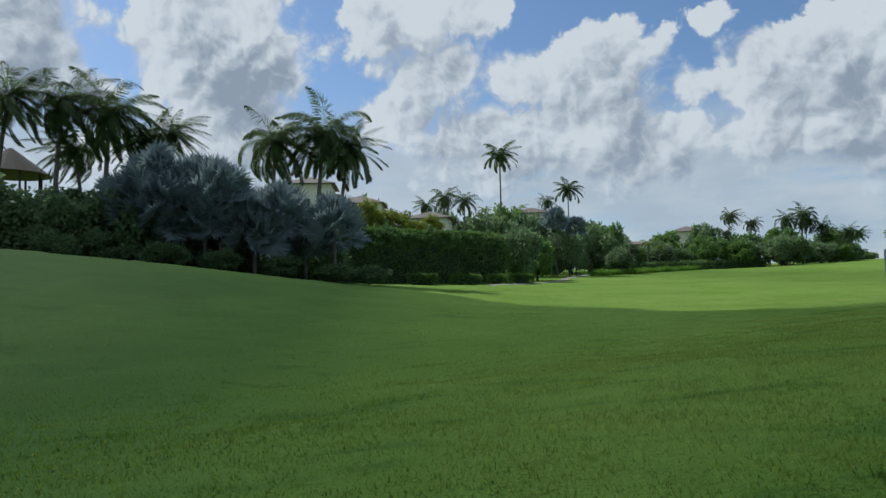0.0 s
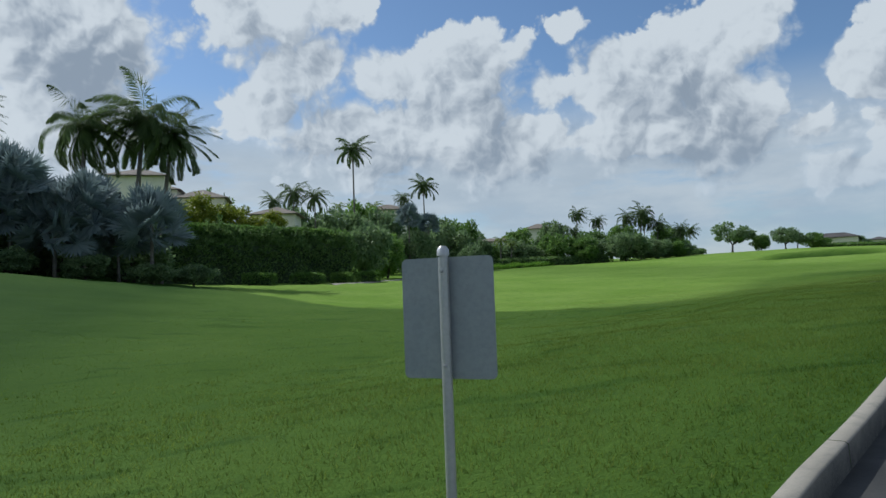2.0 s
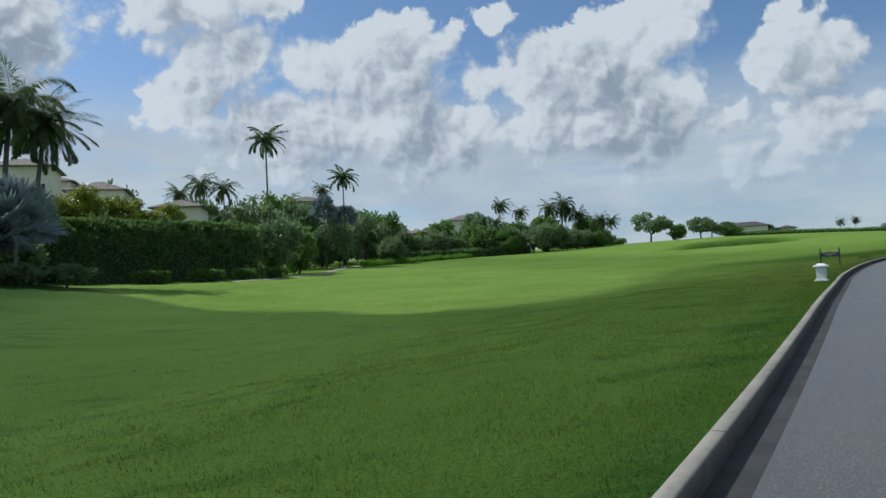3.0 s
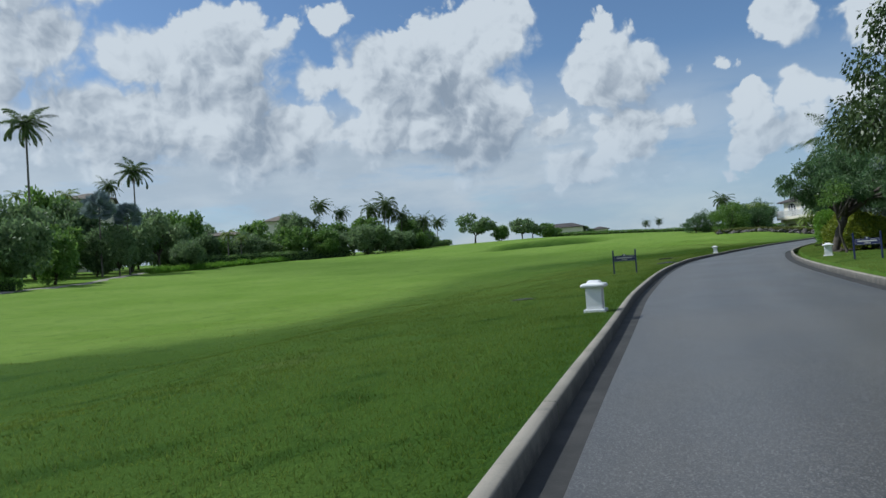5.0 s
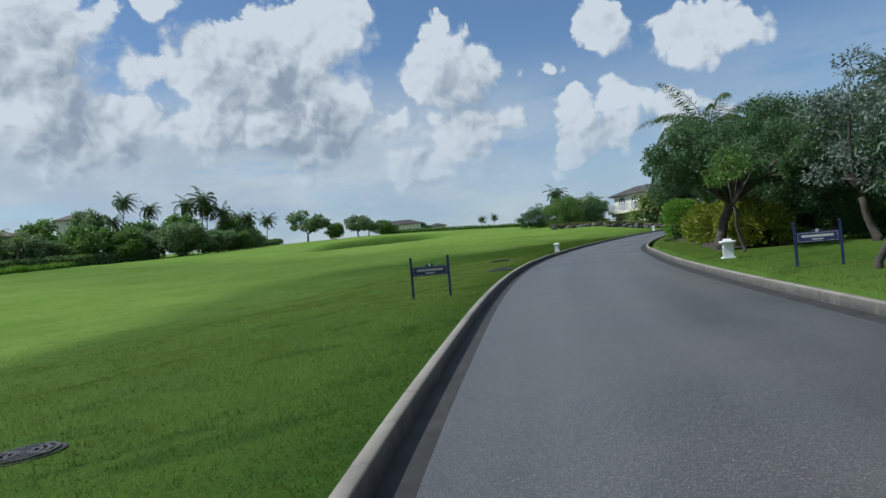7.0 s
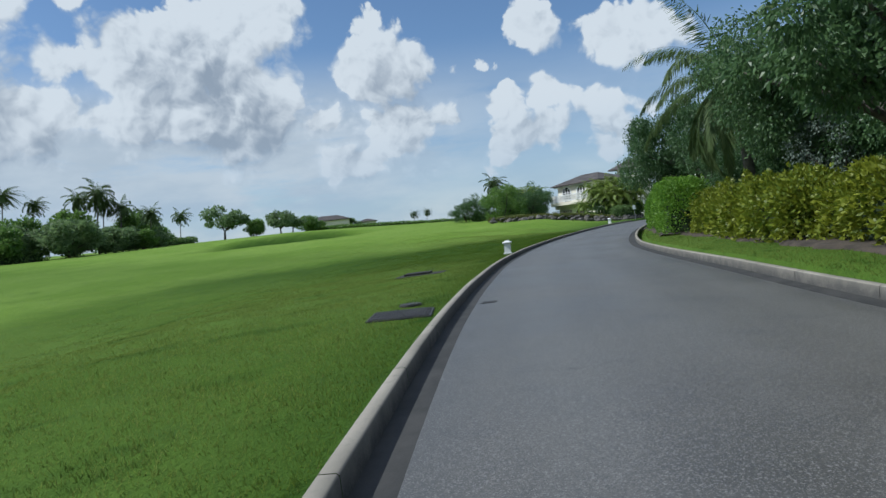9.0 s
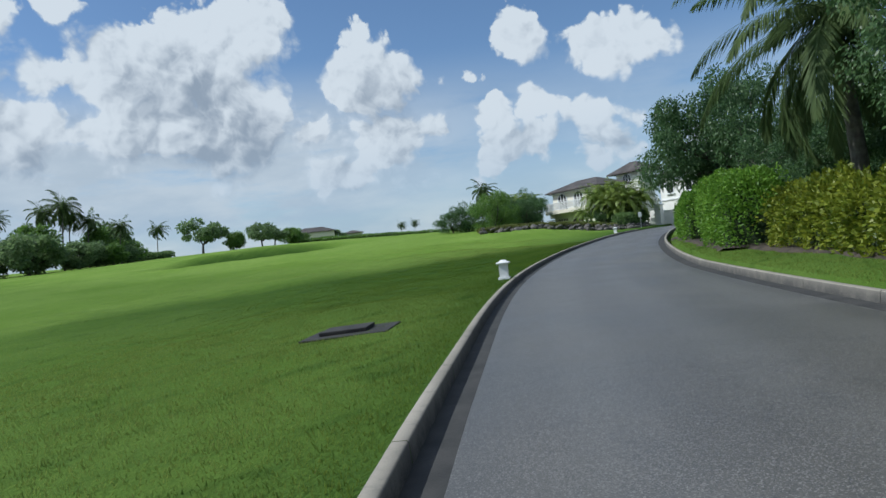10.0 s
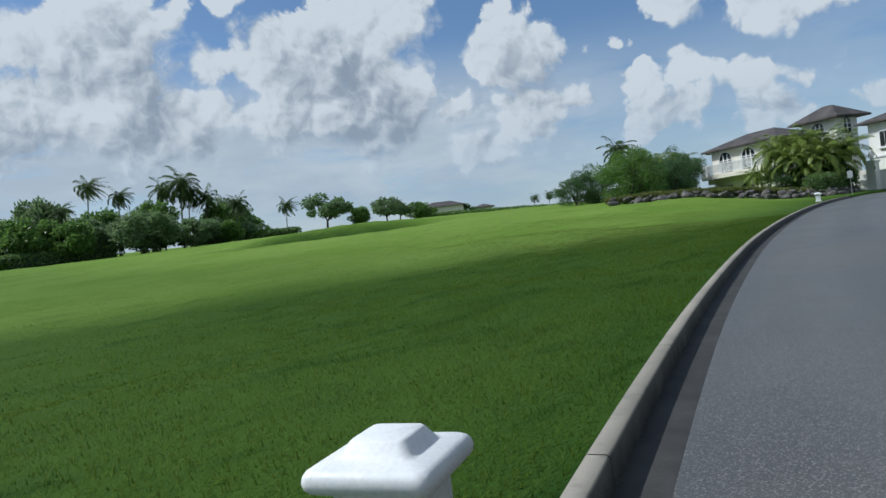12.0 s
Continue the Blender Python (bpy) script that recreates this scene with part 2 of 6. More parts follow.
def concrete():
    m, n, at = material("concrete")
    big, mid, grit = n.noise(at, 0.8, 5.0), n.noise(at, 5.0, 6.0, 0.65), n.noise(at, 90.0, 3.0)
    c = n.mix(n.ramp(big, 0.3, 0.7), (0.235, 0.215, 0.178, 1), (0.32, 0.292, 0.245, 1))
    c = n.mix(n.ramp(mid, 0.5, 0.78, 0.0, 0.7), c, (0.12, 0.118, 0.105, 1))
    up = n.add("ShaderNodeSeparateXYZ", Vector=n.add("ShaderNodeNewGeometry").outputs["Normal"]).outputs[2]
    # upright face darkened: road grime, with the face's shade put into the colour
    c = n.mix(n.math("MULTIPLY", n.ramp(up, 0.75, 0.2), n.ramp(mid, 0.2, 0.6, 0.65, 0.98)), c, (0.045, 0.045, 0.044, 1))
    c = n.mix(n.ramp(grit, 0.4, 0.7, 0.0, 0.3), c, (0.2, 0.19, 0.17, 1))
    finish(n, c, 0.88, grit, 0.003, 0.5, spec=0.3)
    return m


M["turf"] = grass_ground()
M["asphalt"] = asphalt()
M["concrete"] = concrete()
# gutter tone taken darker to carry the kerb's shadow along it
M["gutter"] = plain("gutter", (0.024, 0.024, 0.023), (0.052, 0.05, 0.047), 2.5, 0.8, 0.004)
M["white_paint"] = plain("white_paint", (0.74, 0.75, 0.76), (0.82, 0.82, 0.82), 4.0, 0.5, 0.002)
M["navy"] = plain("navy", (0.012, 0.018, 0.075), (0.016, 0.024, 0.095), 6.0, 0.35, 0.001)
M["alu"] = plain("aluminium", (0.42, 0.43, 0.44), (0.5, 0.5, 0.5), 5.0, 0.45, 0.001, 0.6)
M["bark"] = plain("bark", (0.05, 0.042, 0.035), (0.105, 0.09, 0.075), 6.0, 0.9, 0.02, fine=25)

# ---- shapes ----


def link(name, bm, mat, parent=None, label="", smooth=False, loc=None):
    me = bpy.data.meshes.new(name)
    if smooth:
        for f in bm.faces:
            f.smooth = True
    bm.to_mesh(me)
    bm.free()
    if smooth:
        me.set_sharp_from_angle(angle=radians(38))
    me.materials.append(M[mat])
    ob = new(name, me)
    if parent is not None:
        ob.parent = parent
    if loc:
        ob.location = loc
    if label:
        ob["label"] = label
    return ob


part = link


def raw(name, verts, faces, mat, parent=None, smooth=False):
    """A mesh from arrays of places and of faces, all with as many corners."""
    verts, faces = np.asarray(verts, np.float32), np.asarray(faces, np.int32)
    me = bpy.data.meshes.new(name)
    me.vertices.add(len(verts))
    me.vertices.foreach_set("co", verts.ravel())
    k = faces.shape[1]
    me.loops.add(faces.size)
    me.loops.foreach_set("vertex_index", faces.ravel())
    me.polygons.add(len(faces))
    me.polygons.foreach_set("loop_start", np.arange(len(faces), dtype=np.int32) * k)
    me.update(calc_edges=True)
    if smooth:
        me.shade_smooth()
    me.materials.append(M[mat])
    ob = new(name, me)
    if parent is not None:
        ob.parent = parent
    return ob


def box(bm, x, y, z, sx, sy, sz, bevel=0.0, rot=0.0):
    """A box round (x, y), standing on z."""
    m = Matrix.Translation((x, y, z + sz / 2)) @ Matrix.Rotation(rot, 4, "Z") @ Matrix.Diagonal((sx, sy, sz, 1))
    g = bmesh.ops.create_cube(bm, size=1, matrix=m)
    if bevel:
        edges = list({e for v in g["verts"] for e in v.link_edges})
        bmesh.ops.bevel(bm, geom=edges, offset=bevel, segments=2, affect="EDGES", profile=0.6)


def tube(bm, points, radii, sides=8, cap=True):
    """A round bar along points."""
    rings = []
    pts = [Vector(p) for p in points]
    for i, p in enumerate(pts):
        way = (pts[min(i + 1, len(pts) - 1)] - pts[max(i - 1, 0)]).normalized()
        q = way.to_track_quat("Z", "Y").to_matrix()
        r = radii[i] if isinstance(radii, (list, tuple)) else radii
        rings.append([bm.verts.new(p + q @ Vector((r * math.cos(6.2832 * k / sides), r * math.sin(6.2832 * k / sides), 0))) for k in range(sides)])
    for a, b in zip(rings, rings[1:]):
        for k in range(sides):
            bm.faces.new((a[k], a[(k + 1) % sides], b[(k + 1) % sides], b[k]))
    if cap:
        bm.faces.new(rings[-1])
        bm.faces.new(rings[0][::-1])


def empty(name, x, y, z, rz=0.0, label="", category="", group="", kind=""):
    ob = new(name)
    ob.empty_display_size = 0.2
    ob.matrix_basis = pose(x, y, z, 0, 0, rz)
    return tagged(ob, label, category, group, kind)


# ---- the lie of the land ----
KERB = [(-30, -20.6), (-12, -7.0), (0, 1.95), (7, 7.1), (8.7, 8.2), (10.9, 9.75), (15.8, 13.4), (22.3, 18.35), (24.6, 20.05), (27.0, 21.85), (29.5, 23.75), (32.0, 25.55),
        (38.4, 30.0), (44.6, 33.95), (49.4, 36.7), (52.6, 38.45), (55.7, 40.15), (60, 42.35), (64, 44.25), (70, 46.7), (80.1, 50.3), (94.1, 54.4), (106, 57.1), (118, 58.9), (130, 59.6)]
KERB_H = 0.155


def smooth_line(pts, step):
    """An even, rounded line through points (two passes of corner cutting), going straight on at both ends."""
    p = np.array(pts, float)
    for _ in range(4):
        q = p[:-1] * 0.75 + p[1:] * 0.25
        r = p[:-1] * 0.25 + p[1:] * 0.75
        p = np.vstack([p[:1], np.stack([q, r], 1).reshape(-1, 2), p[-1:]])
    s = np.r_[0, np.cumsum(np.hypot(*np.diff(p, axis=0).T))]
    t = np.arange(0, s[-1], step)
    return np.c_[np.interp(t, s, p[:, 0]), np.interp(t, s, p[:, 1])]


LINE = smooth_line(KERB, 1.0)
LINE_S = np.arange(len(LINE)) * 1.0


def along(s):
    """The place and heading of the road's left kerb s metres from its start; straight on past both ends."""
    s = np.asarray(s, float)
    c = np.clip(s, 0, LINE_S[-1])
    g = np.gradient(LINE, axis=0)
    g = np.c_[np.convolve(np.pad(g[:, 0], 4, "edge"), np.ones(9) / 9, "valid"), np.convolve(np.pad(g[:, 1], 4, "edge"), np.ones(9) / 9, "valid")]
    g /= np.hypot(g[:, 0], g[:, 1])[:, None]
    h = np.stack([np.interp(c, LINE_S, g[:, 0]), np.interp(c, LINE_S, g[:, 1])], -1)
    h /= np.hypot(h[..., 0], h[..., 1])[..., None]
    p = np.stack([np.interp(c, LINE_S, LINE[:, 0]), np.interp(c, LINE_S, LINE[:, 1])], -1) + h * (s - c)[..., None]
    return p, h


def place(s, d):
    """World x, y at s metres along the kerb and d metres to its left."""
    p, h = along(s)
    d = np.asarray(d, float)
    side = np.maximum(d, -140.0)
    far = d - side
    return p[..., 0] - h[..., 1] * side + far * -0.6, p[..., 1] + h[..., 0] * side + far * 0.8


def kerb_z(x):
    return np.interp(x, [-200, -30, 0, 5, 10, 20, 32, 50, 63, 86, 104, 130, 300], [-0.6, -0.05, 0.42, 0.58, 0.8, 1.1, 1.35, 1.74, 1.88, 2.42, 2.85, 3.3, 4.0])


# rises and hollows: x, y, height; each about 24 m wide near the mound, 42 m beyond
NEAR_HILLS = [(-60, 15, 0.66), (-60, 40, 2.18), (-60, 65, 0.05), (-60, 90, -0.27), (-25, 15, -1.08), (-25, 40, 3.29), (-25, 65, 1.81), (-25, 90, 0.26), (5, 15, -0.49), (5, 40, -1.34), (5, 65, -0.94), (5, 90, 0.28), (35, 15, 1.53), (35, 40, -0.14), (35, 65, -0.13), (35, 90, 0.42)]
FAR_HILLS = [(65, 60, -0.83), (65, 95, -1.62), (65, 135, -0.3), (65, 180, 0.28), (100, 60, 1.08), (100, 95, 0.78), (100, 135, 0.06), (100, 180, -0.95), (135, 60, -0.37), (135, 95, 0.93), (135, 135, 0.92), (135, 180, 0.19), (40, 130, -0.53), (20, 160, 0.52), (190, 100, -1.2), (190, 180, 1.82), (150, 240, -0.12), (230, 260, 0.83)]


def hills(x, y):
    z = -0.202 + 0.01142 * np.clip(x, -150, 350) + 0.03561 * np.clip(y, -100, 330)
    for width, rows in ((24.0, NEAR_HILLS), (42.0, FAR_HILLS)):
        for cx, cy, h in rows:
            z = z + h * np.exp(-((x - cx) ** 2 + (y - cy) ** 2) / (2 * width * width))
    return z


def nearest(x, y):
    """s along the kerb and d to its left of a place."""
    x, y = np.atleast_1d(x).astype(float), np.atleast_1d(y).astype(float)
    k = np.array([np.argmin((LINE[:, 0] - a) ** 2 + (LINE[:, 1] - b) ** 2) for a, b in zip(x.ravel(), y.ravel())])
    p, h = along(LINE_S[k])
    dx, dy = x.ravel() - p[:, 0], y.ravel() - p[:, 1]
    return LINE_S[k] + dx * h[:, 0] + dy * h[:, 1], -dx * h[:, 1] + dy * h[:, 0]


def shelf(x, y):
    """The garden terrace behind the retaining wall: 0 below, 1 above."""
    a, b = np.array([-60.0, 60.0]), np.array([20.0, 108.0])
    w = (b - a) / np.hypot(*(b - a))
    behind = -(x - a[0]) * w[1] + (y - a[1]) * w[0]
    run = (x - a[0]) * w[0] + (y - a[1]) * w[1]
    up = np.clip((behind - 2.2) / 1.2, 0, 1)
    return up * np.clip((98 - run) / 8, 0, 1), np.clip(behind / 90, 0, 1)


def hollow(x, y):
    """The long grassy hollow below the ridge."""
    u = ((x - 101) * 0.68 - (y - 103) * 0.73) / 9.5
    v = ((x - 101) * 0.73 + (y - 103) * 0.68) / 3.8
    return np.exp(-(u ** 4) - v * v)


def land(x, y, s=None, d=None):
    x, y = np.asarray(x, float), np.asarray(y, float)
    z = hills(x, y)
    up, back = shelf(x, y)
    z = z + up * (6.2 + 5.0 * back) - 1.9 * hollow(x + 1.2, y + 1.1) + 0.8 * hollow(x - 3.0, y - 3.0)
    if d is None:
        s, d = nearest(x, y)
        s, d = s.reshape(np.shape(x)), d.reshape(np.shape(x))
    left = np.clip((d - 0.3) / 11, 0, 1)
    right = np.clip((-d - ROAD_W - 6) / 60, 0, 1)
    left, right = left * left * (3 - 2 * left), right * right * (3 - 2 * right)
    edge = kerb_z(np.where(np.abs(d) < 60, along(s)[0][..., 0], x))
    return edge + (z - edge) * np.maximum(left, right * 0.6)


def on(x, y):
    return float(np.ravel(land(np.array([x]), np.array([y])))[0])


def sunlit_turf(x, y, d):
    """Tone of the turf: 0 rough in cloud shade, 1 short grass in sun."""
    # the edge follows the cloud's shadow on the lawn, painted as tone
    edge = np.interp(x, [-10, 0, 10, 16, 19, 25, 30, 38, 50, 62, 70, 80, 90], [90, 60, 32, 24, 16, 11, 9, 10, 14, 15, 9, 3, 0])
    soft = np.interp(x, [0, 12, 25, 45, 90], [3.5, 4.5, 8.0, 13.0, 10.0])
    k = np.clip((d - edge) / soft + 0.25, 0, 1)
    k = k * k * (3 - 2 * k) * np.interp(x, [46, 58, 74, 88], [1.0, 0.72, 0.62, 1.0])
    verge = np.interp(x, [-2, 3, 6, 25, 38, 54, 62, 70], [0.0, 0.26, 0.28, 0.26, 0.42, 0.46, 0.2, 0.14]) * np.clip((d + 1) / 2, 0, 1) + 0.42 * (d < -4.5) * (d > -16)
    # the shaded face of the hollow is darkened by tone as well
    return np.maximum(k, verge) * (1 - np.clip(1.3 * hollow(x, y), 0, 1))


def spaced(*runs):
    out = []
    for a, b, step in runs:
        out += list(np.arange(a, b, step))
    return np.array(out)


GRID = []


def turf_z(s, d):
    """The height of the ground sheet at s along and d off the kerb."""
    gs, gd, gz = GRID
    i = np.clip(np.searchsorted(gs, s) - 1, 0, len(gs) - 2)
    j = np.clip(np.searchsorted(gd, d) - 1, 0, len(gd) - 2)
    u, v = (s - gs[i]) / (gs[i + 1] - gs[i]), (d - gd[j]) / (gd[j + 1] - gd[j])
    return (gz[i, j] * (1 - v) + gz[i, j + 1] * v) * (1 - u) + (gz[i + 1, j] * (1 - v) + gz[i + 1, j + 1] * v) * u


def build_ground():
    s = np.r_[-3000, -1500, -800, -400, -200, -120, -70, spaced((-40, 10, 1.6), (10, 150, 0.6), (150, 190, 1.6)), 200, 230, 270, 330, 400, 500, 700, 1000, 1600, 3000]
    rw = ROAD_W
    d = np.r_[-3000, -1500, -800, -500, -300, -200, -140, -100, -70, -45, -30, -20, -14, -10, -8, -6.5, -rw - 0.32, -rw - 0.16, -rw - 0.15,
              -0.1, -0.09, 0.0, 0.5, 1.0, 1.6, 2.3, spaced((3, 36, 0.6), (36, 60, 1.2), (60, 130, 2.0), (130, 320, 6.0)), 340, 400, 500, 700, 1000, 1600, 3000]
    S, D = np.meshgrid(s, d, indexing="ij")
    x, y = place(S, D)
    z = land(x, y, S, D)
    trench = (D <= -0.1 + 1e-6) & (D >= -rw - 0.16)
    bump = np.array([noise.noise((a * 0.23, b * 0.23, 0)) * 0.6 + noise.noise((a * 0.9, b * 0.9, 3)) * 0.2 + (0.25 - abs(noise.noise((a * 0.31 + b * 0.12, b * 0.62 - a * 0.25, 7)))) * 0.7 for a, b in zip(x.ravel(), y.ravel())]).reshape(x.shape)
    fade = np.clip((np.abs(D + rw / 2) - rw / 2 - 0.3) / 5, 0, 1) * np.clip((400 - np.hypot(x, y)) / 200, 0, 1)
    z = np.where(trench, z - KERB_H - 0.16, z - 0.012 + bump * fade * 0.22)
    GRID[:] = [s, d, z]
    n, m = S.shape
    idx = np.arange(n * m).reshape(n, m)
    faces = np.stack([idx[:-1, :-1], idx[1:, :-1], idx[1:, 1:], idx[:-1, 1:]], -1).reshape(-1, 4)
    ob = raw("ground", np.stack([x, y, z], -1).reshape(-1, 3), faces, "turf", smooth=True)
    att = ob.data.attributes.new("sun_tone", "FLOAT", "POINT")
    att.data.foreach_set("value", sunlit_turf(x, y, D).ravel().astype(np.float32))
    tagged(ob, "rolling golf course turf, dark rough and pale grass with cloud shade painted in", "ground", kind="structure")


build_ground()


def strip(name, mat, profile, s0, s1, step, label, category, parent=None):
    """A band along the road: profile rows of d and height under the kerb's top."""
    s = np.arange(s0, s1 + 1e-6, step)
    prof = np.array(profile, float)
    S, D = np.meshgrid(s, prof[:, 0], indexing="ij")
    x, y = place(S, D)
    z = kerb_z(along(S)[0][..., 0]) + prof[:, 1]
    n, m = S.shape
    idx = np.arange(n * m).reshape(n, m)
    faces = np.stack([idx[:-1, :-1], idx[1:, :-1], idx[1:, 1:], idx[:-1, 1:]], -1).reshape(-1, 4)
    ob = raw(name, np.stack([x, y, z], -1).reshape(-1, 3), faces, mat, parent)
    att = ob.data.attributes.new("across", "FLOAT", "POINT")
    att.data.foreach_set("value", D.ravel().astype(np.float32))
    if label:
        tagged(ob, label, category, kind="structure")
    return ob


road = strip("road", "asphalt", [(d, -KERB_H + 0.035 - 0.028 * abs(d + ROAD_W / 2) ** 1.5 / 4.2) for d in np.linspace(-0.375, -ROAD_W + 0.42, 15)], -35, 170, 1.0,
             "worn grey asphalt estate road with pale aggregate and cracks", "road")
strip("gutter", "gutter", [(-0.11, -KERB_H), (-0.385, -KERB_H + 0.0)], -35, 170, 1.0, "dark stained concrete gutter, its tone deepened for the kerb's shadow", "gutter")
strip("gutter", "gutter", [(-ROAD_W + 0.43, -KERB_H), (-ROAD_W + 0.1, -KERB_H)], -35, 170, 1.0, "dark stained concrete gutter, its tone deepened for the kerb's shadow", "gutter")

# ---- kerbs ----
KERB_SECTION = [(0.0, -0.2), (0.0, -0.012), (-0.012, 0.0), (-0.1, 0.0), (-0.115, -0.014), (-0.128, -KERB_H - 0.1)]


def kerb_stone(s0, s1, offset, flip, parent):
    """One cast length of kerb with a rounded nose and open joints."""
    s = np.linspace(s0 + 0.006, s1 - 0.006, 5)
    verts, faces = [], []
    for si in s:
        for d, h in KERB_SECTION:
            dd = offset - d if flip else offset + d
            x, y = place(np.array([si]), np.array([dd]))
            verts.append((x[0], y[0], float(kerb_z(along(np.array([si]))[0][0, 0])) + h))
    k = len(KERB_SECTION)
    for i in range(len(s) - 1):
        for j in range(k - 1):
            f = (i * k + j, i * k + j + 1, (i + 1) * k + j + 1, (i + 1) * k + j)
            faces.append(f if not flip else f[::-1])
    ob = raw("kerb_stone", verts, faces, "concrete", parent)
    return ob


def build_kerb(offset, flip, label):
    top = tagged(new("kerb"), label, "kerb", kind="structure")
    ends = np.arange(-34, 166, 2.4)
    for a, b in zip(ends, ends[1:]):
        kerb_stone(a, b, offset, flip, top)


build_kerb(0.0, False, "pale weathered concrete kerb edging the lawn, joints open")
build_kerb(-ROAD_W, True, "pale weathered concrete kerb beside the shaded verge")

# ---- bollard lights ----


def bollard():
    top = empty("bollard_light", 0, 0, 0)
    bm = bmesh.new()
    box(bm, 0, 0, -0.06, 0.40, 0.40, 0.145, 0.012)
    part("plinth", bm, "white_paint", top)
    bm = bmesh.new()
    w, h, t = 0.305, 0.40, 0.05
    for sx in (-1, 1):
        box(bm, sx * (w / 2 - t / 2), 0, 0.085, t, w - 0.01, h, 0.008)
    # two faces with a round-headed opening, right through
    for sy in (-1, 1):
        y = sy * (w / 2 - t / 2)
        arc = [(0.07 * math.cos(a), 0.20 + 0.07 * math.sin(a)) for a in np.linspace(0, math.pi, 9)]
        inner = [(0.07, 0.0)] + arc + [(-0.07, 0.0)]
        outer = [(w / 2 - t, 0.0), (w / 2 - t, 0.27), (w / 2 - t, h), (0.06, h), (0.03, h), (0, h), (-0.03, h), (-0.06, h), (-w / 2 + t, h), (-w / 2 + t, 0.27), (-w / 2 + t, 0.0)]
        rows = []
        for yy in (y - t / 2, y + t / 2):
            rows.append(([bm.verts.new((a, yy, 0.085 + b)) for a, b in inner], [bm.verts.new((a, yy, 0.085 + b)) for a, b in outer]))
        for i in range(len(inner) - 1):
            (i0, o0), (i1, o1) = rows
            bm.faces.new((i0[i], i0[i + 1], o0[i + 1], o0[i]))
            bm.faces.new((o1[i], o1[i + 1], i1[i + 1], i1[i]))
            bm.faces.new((i0[i + 1], i0[i], i1[i], i1[i + 1]))
    bmesh.ops.recalc_face_normals(bm, faces=bm.faces)
    part("body", bm, "white_paint", top, "white rendered hollow body with arched openings")
    bm = bmesh.new()
    prof = [(0.150, 0.47), (0.200, 0.473), (0.216, 0.481), (0.225, 0.494), (0.228, 0.51), (0.225, 0.526), (0.216, 0.539), (0.200, 0.547), (0.150, 0.553), (0.134, 0.558), (0.124, 0.568), (0.102, 0.597), (0.094, 0.603)]
    rings = []
    for r, z in prof:
        c = min(0.04, r * 0.25)
        ring = []
        for cx, cy, a0 in ((r - c, r - c, 0), (-r + c, r - c, 90), (-r + c, -r + c, 180), (r - c, -r + c, 270)):
            ring += [(cx + c * math.cos(radians(a0 + 22.5 * q)), cy + c * math.sin(radians(a0 + 22.5 * q))) for q in range(5)]
        rings.append([bm.verts.new((x, y, z)) for x, y in ring])
    for a, b in zip(rings, rings[1:]):
        for k in range(20):
            bm.faces.new((a[k], a[(k + 1) % 20], b[(k + 1) % 20], b[k]))
    bm.faces.new(rings[-1])
    bm.faces.new(rings[0][::-1])
    part("cap", bm, "white_paint", top, "moulded white cap with stepped top", smooth=True)
    bm = bmesh.new()
    tube(bm, [(0, 0, 0.08), (0, 0, 0.16)], 0.03, 10)
    part("lamp_socket", bm, "alu", top, "small grey lamp fitting")
    for o in top.children:
        o.scale = (0.84, 0.84, 0.945)
    return top


# place, turn, and how far the plinth is sunk
BOLLARDS = [(26.99, 22.27, 34, 0.045), (63.05, 44.01, 27, 0.03), (104.6, 57.15, 14, 0.05), (46.2, 27.75, 30, 0.05), (93.2, 47.1, 18, 0.05)]
first = None
for bx, by, turn, sunk in BOLLARDS:
    m = pose(bx, by, on(bx, by) - sunk, 0, 0, turn)
    if first is None:
        first = bollard()
        tagged(first, "white painted masonry bollard light on the grass verge", "bollard", "bollards along the road")
        # this one is widened by 8 % to fit the camera's view
        first.matrix_basis = m @ Matrix.Diagonal((1.08, 1.08, 1, 1))
    else:
        copy_thing(first, m @ Matrix.Diagonal((1 / 1.08, 1 / 1.08, 1, 1)))

# ---- signs ----


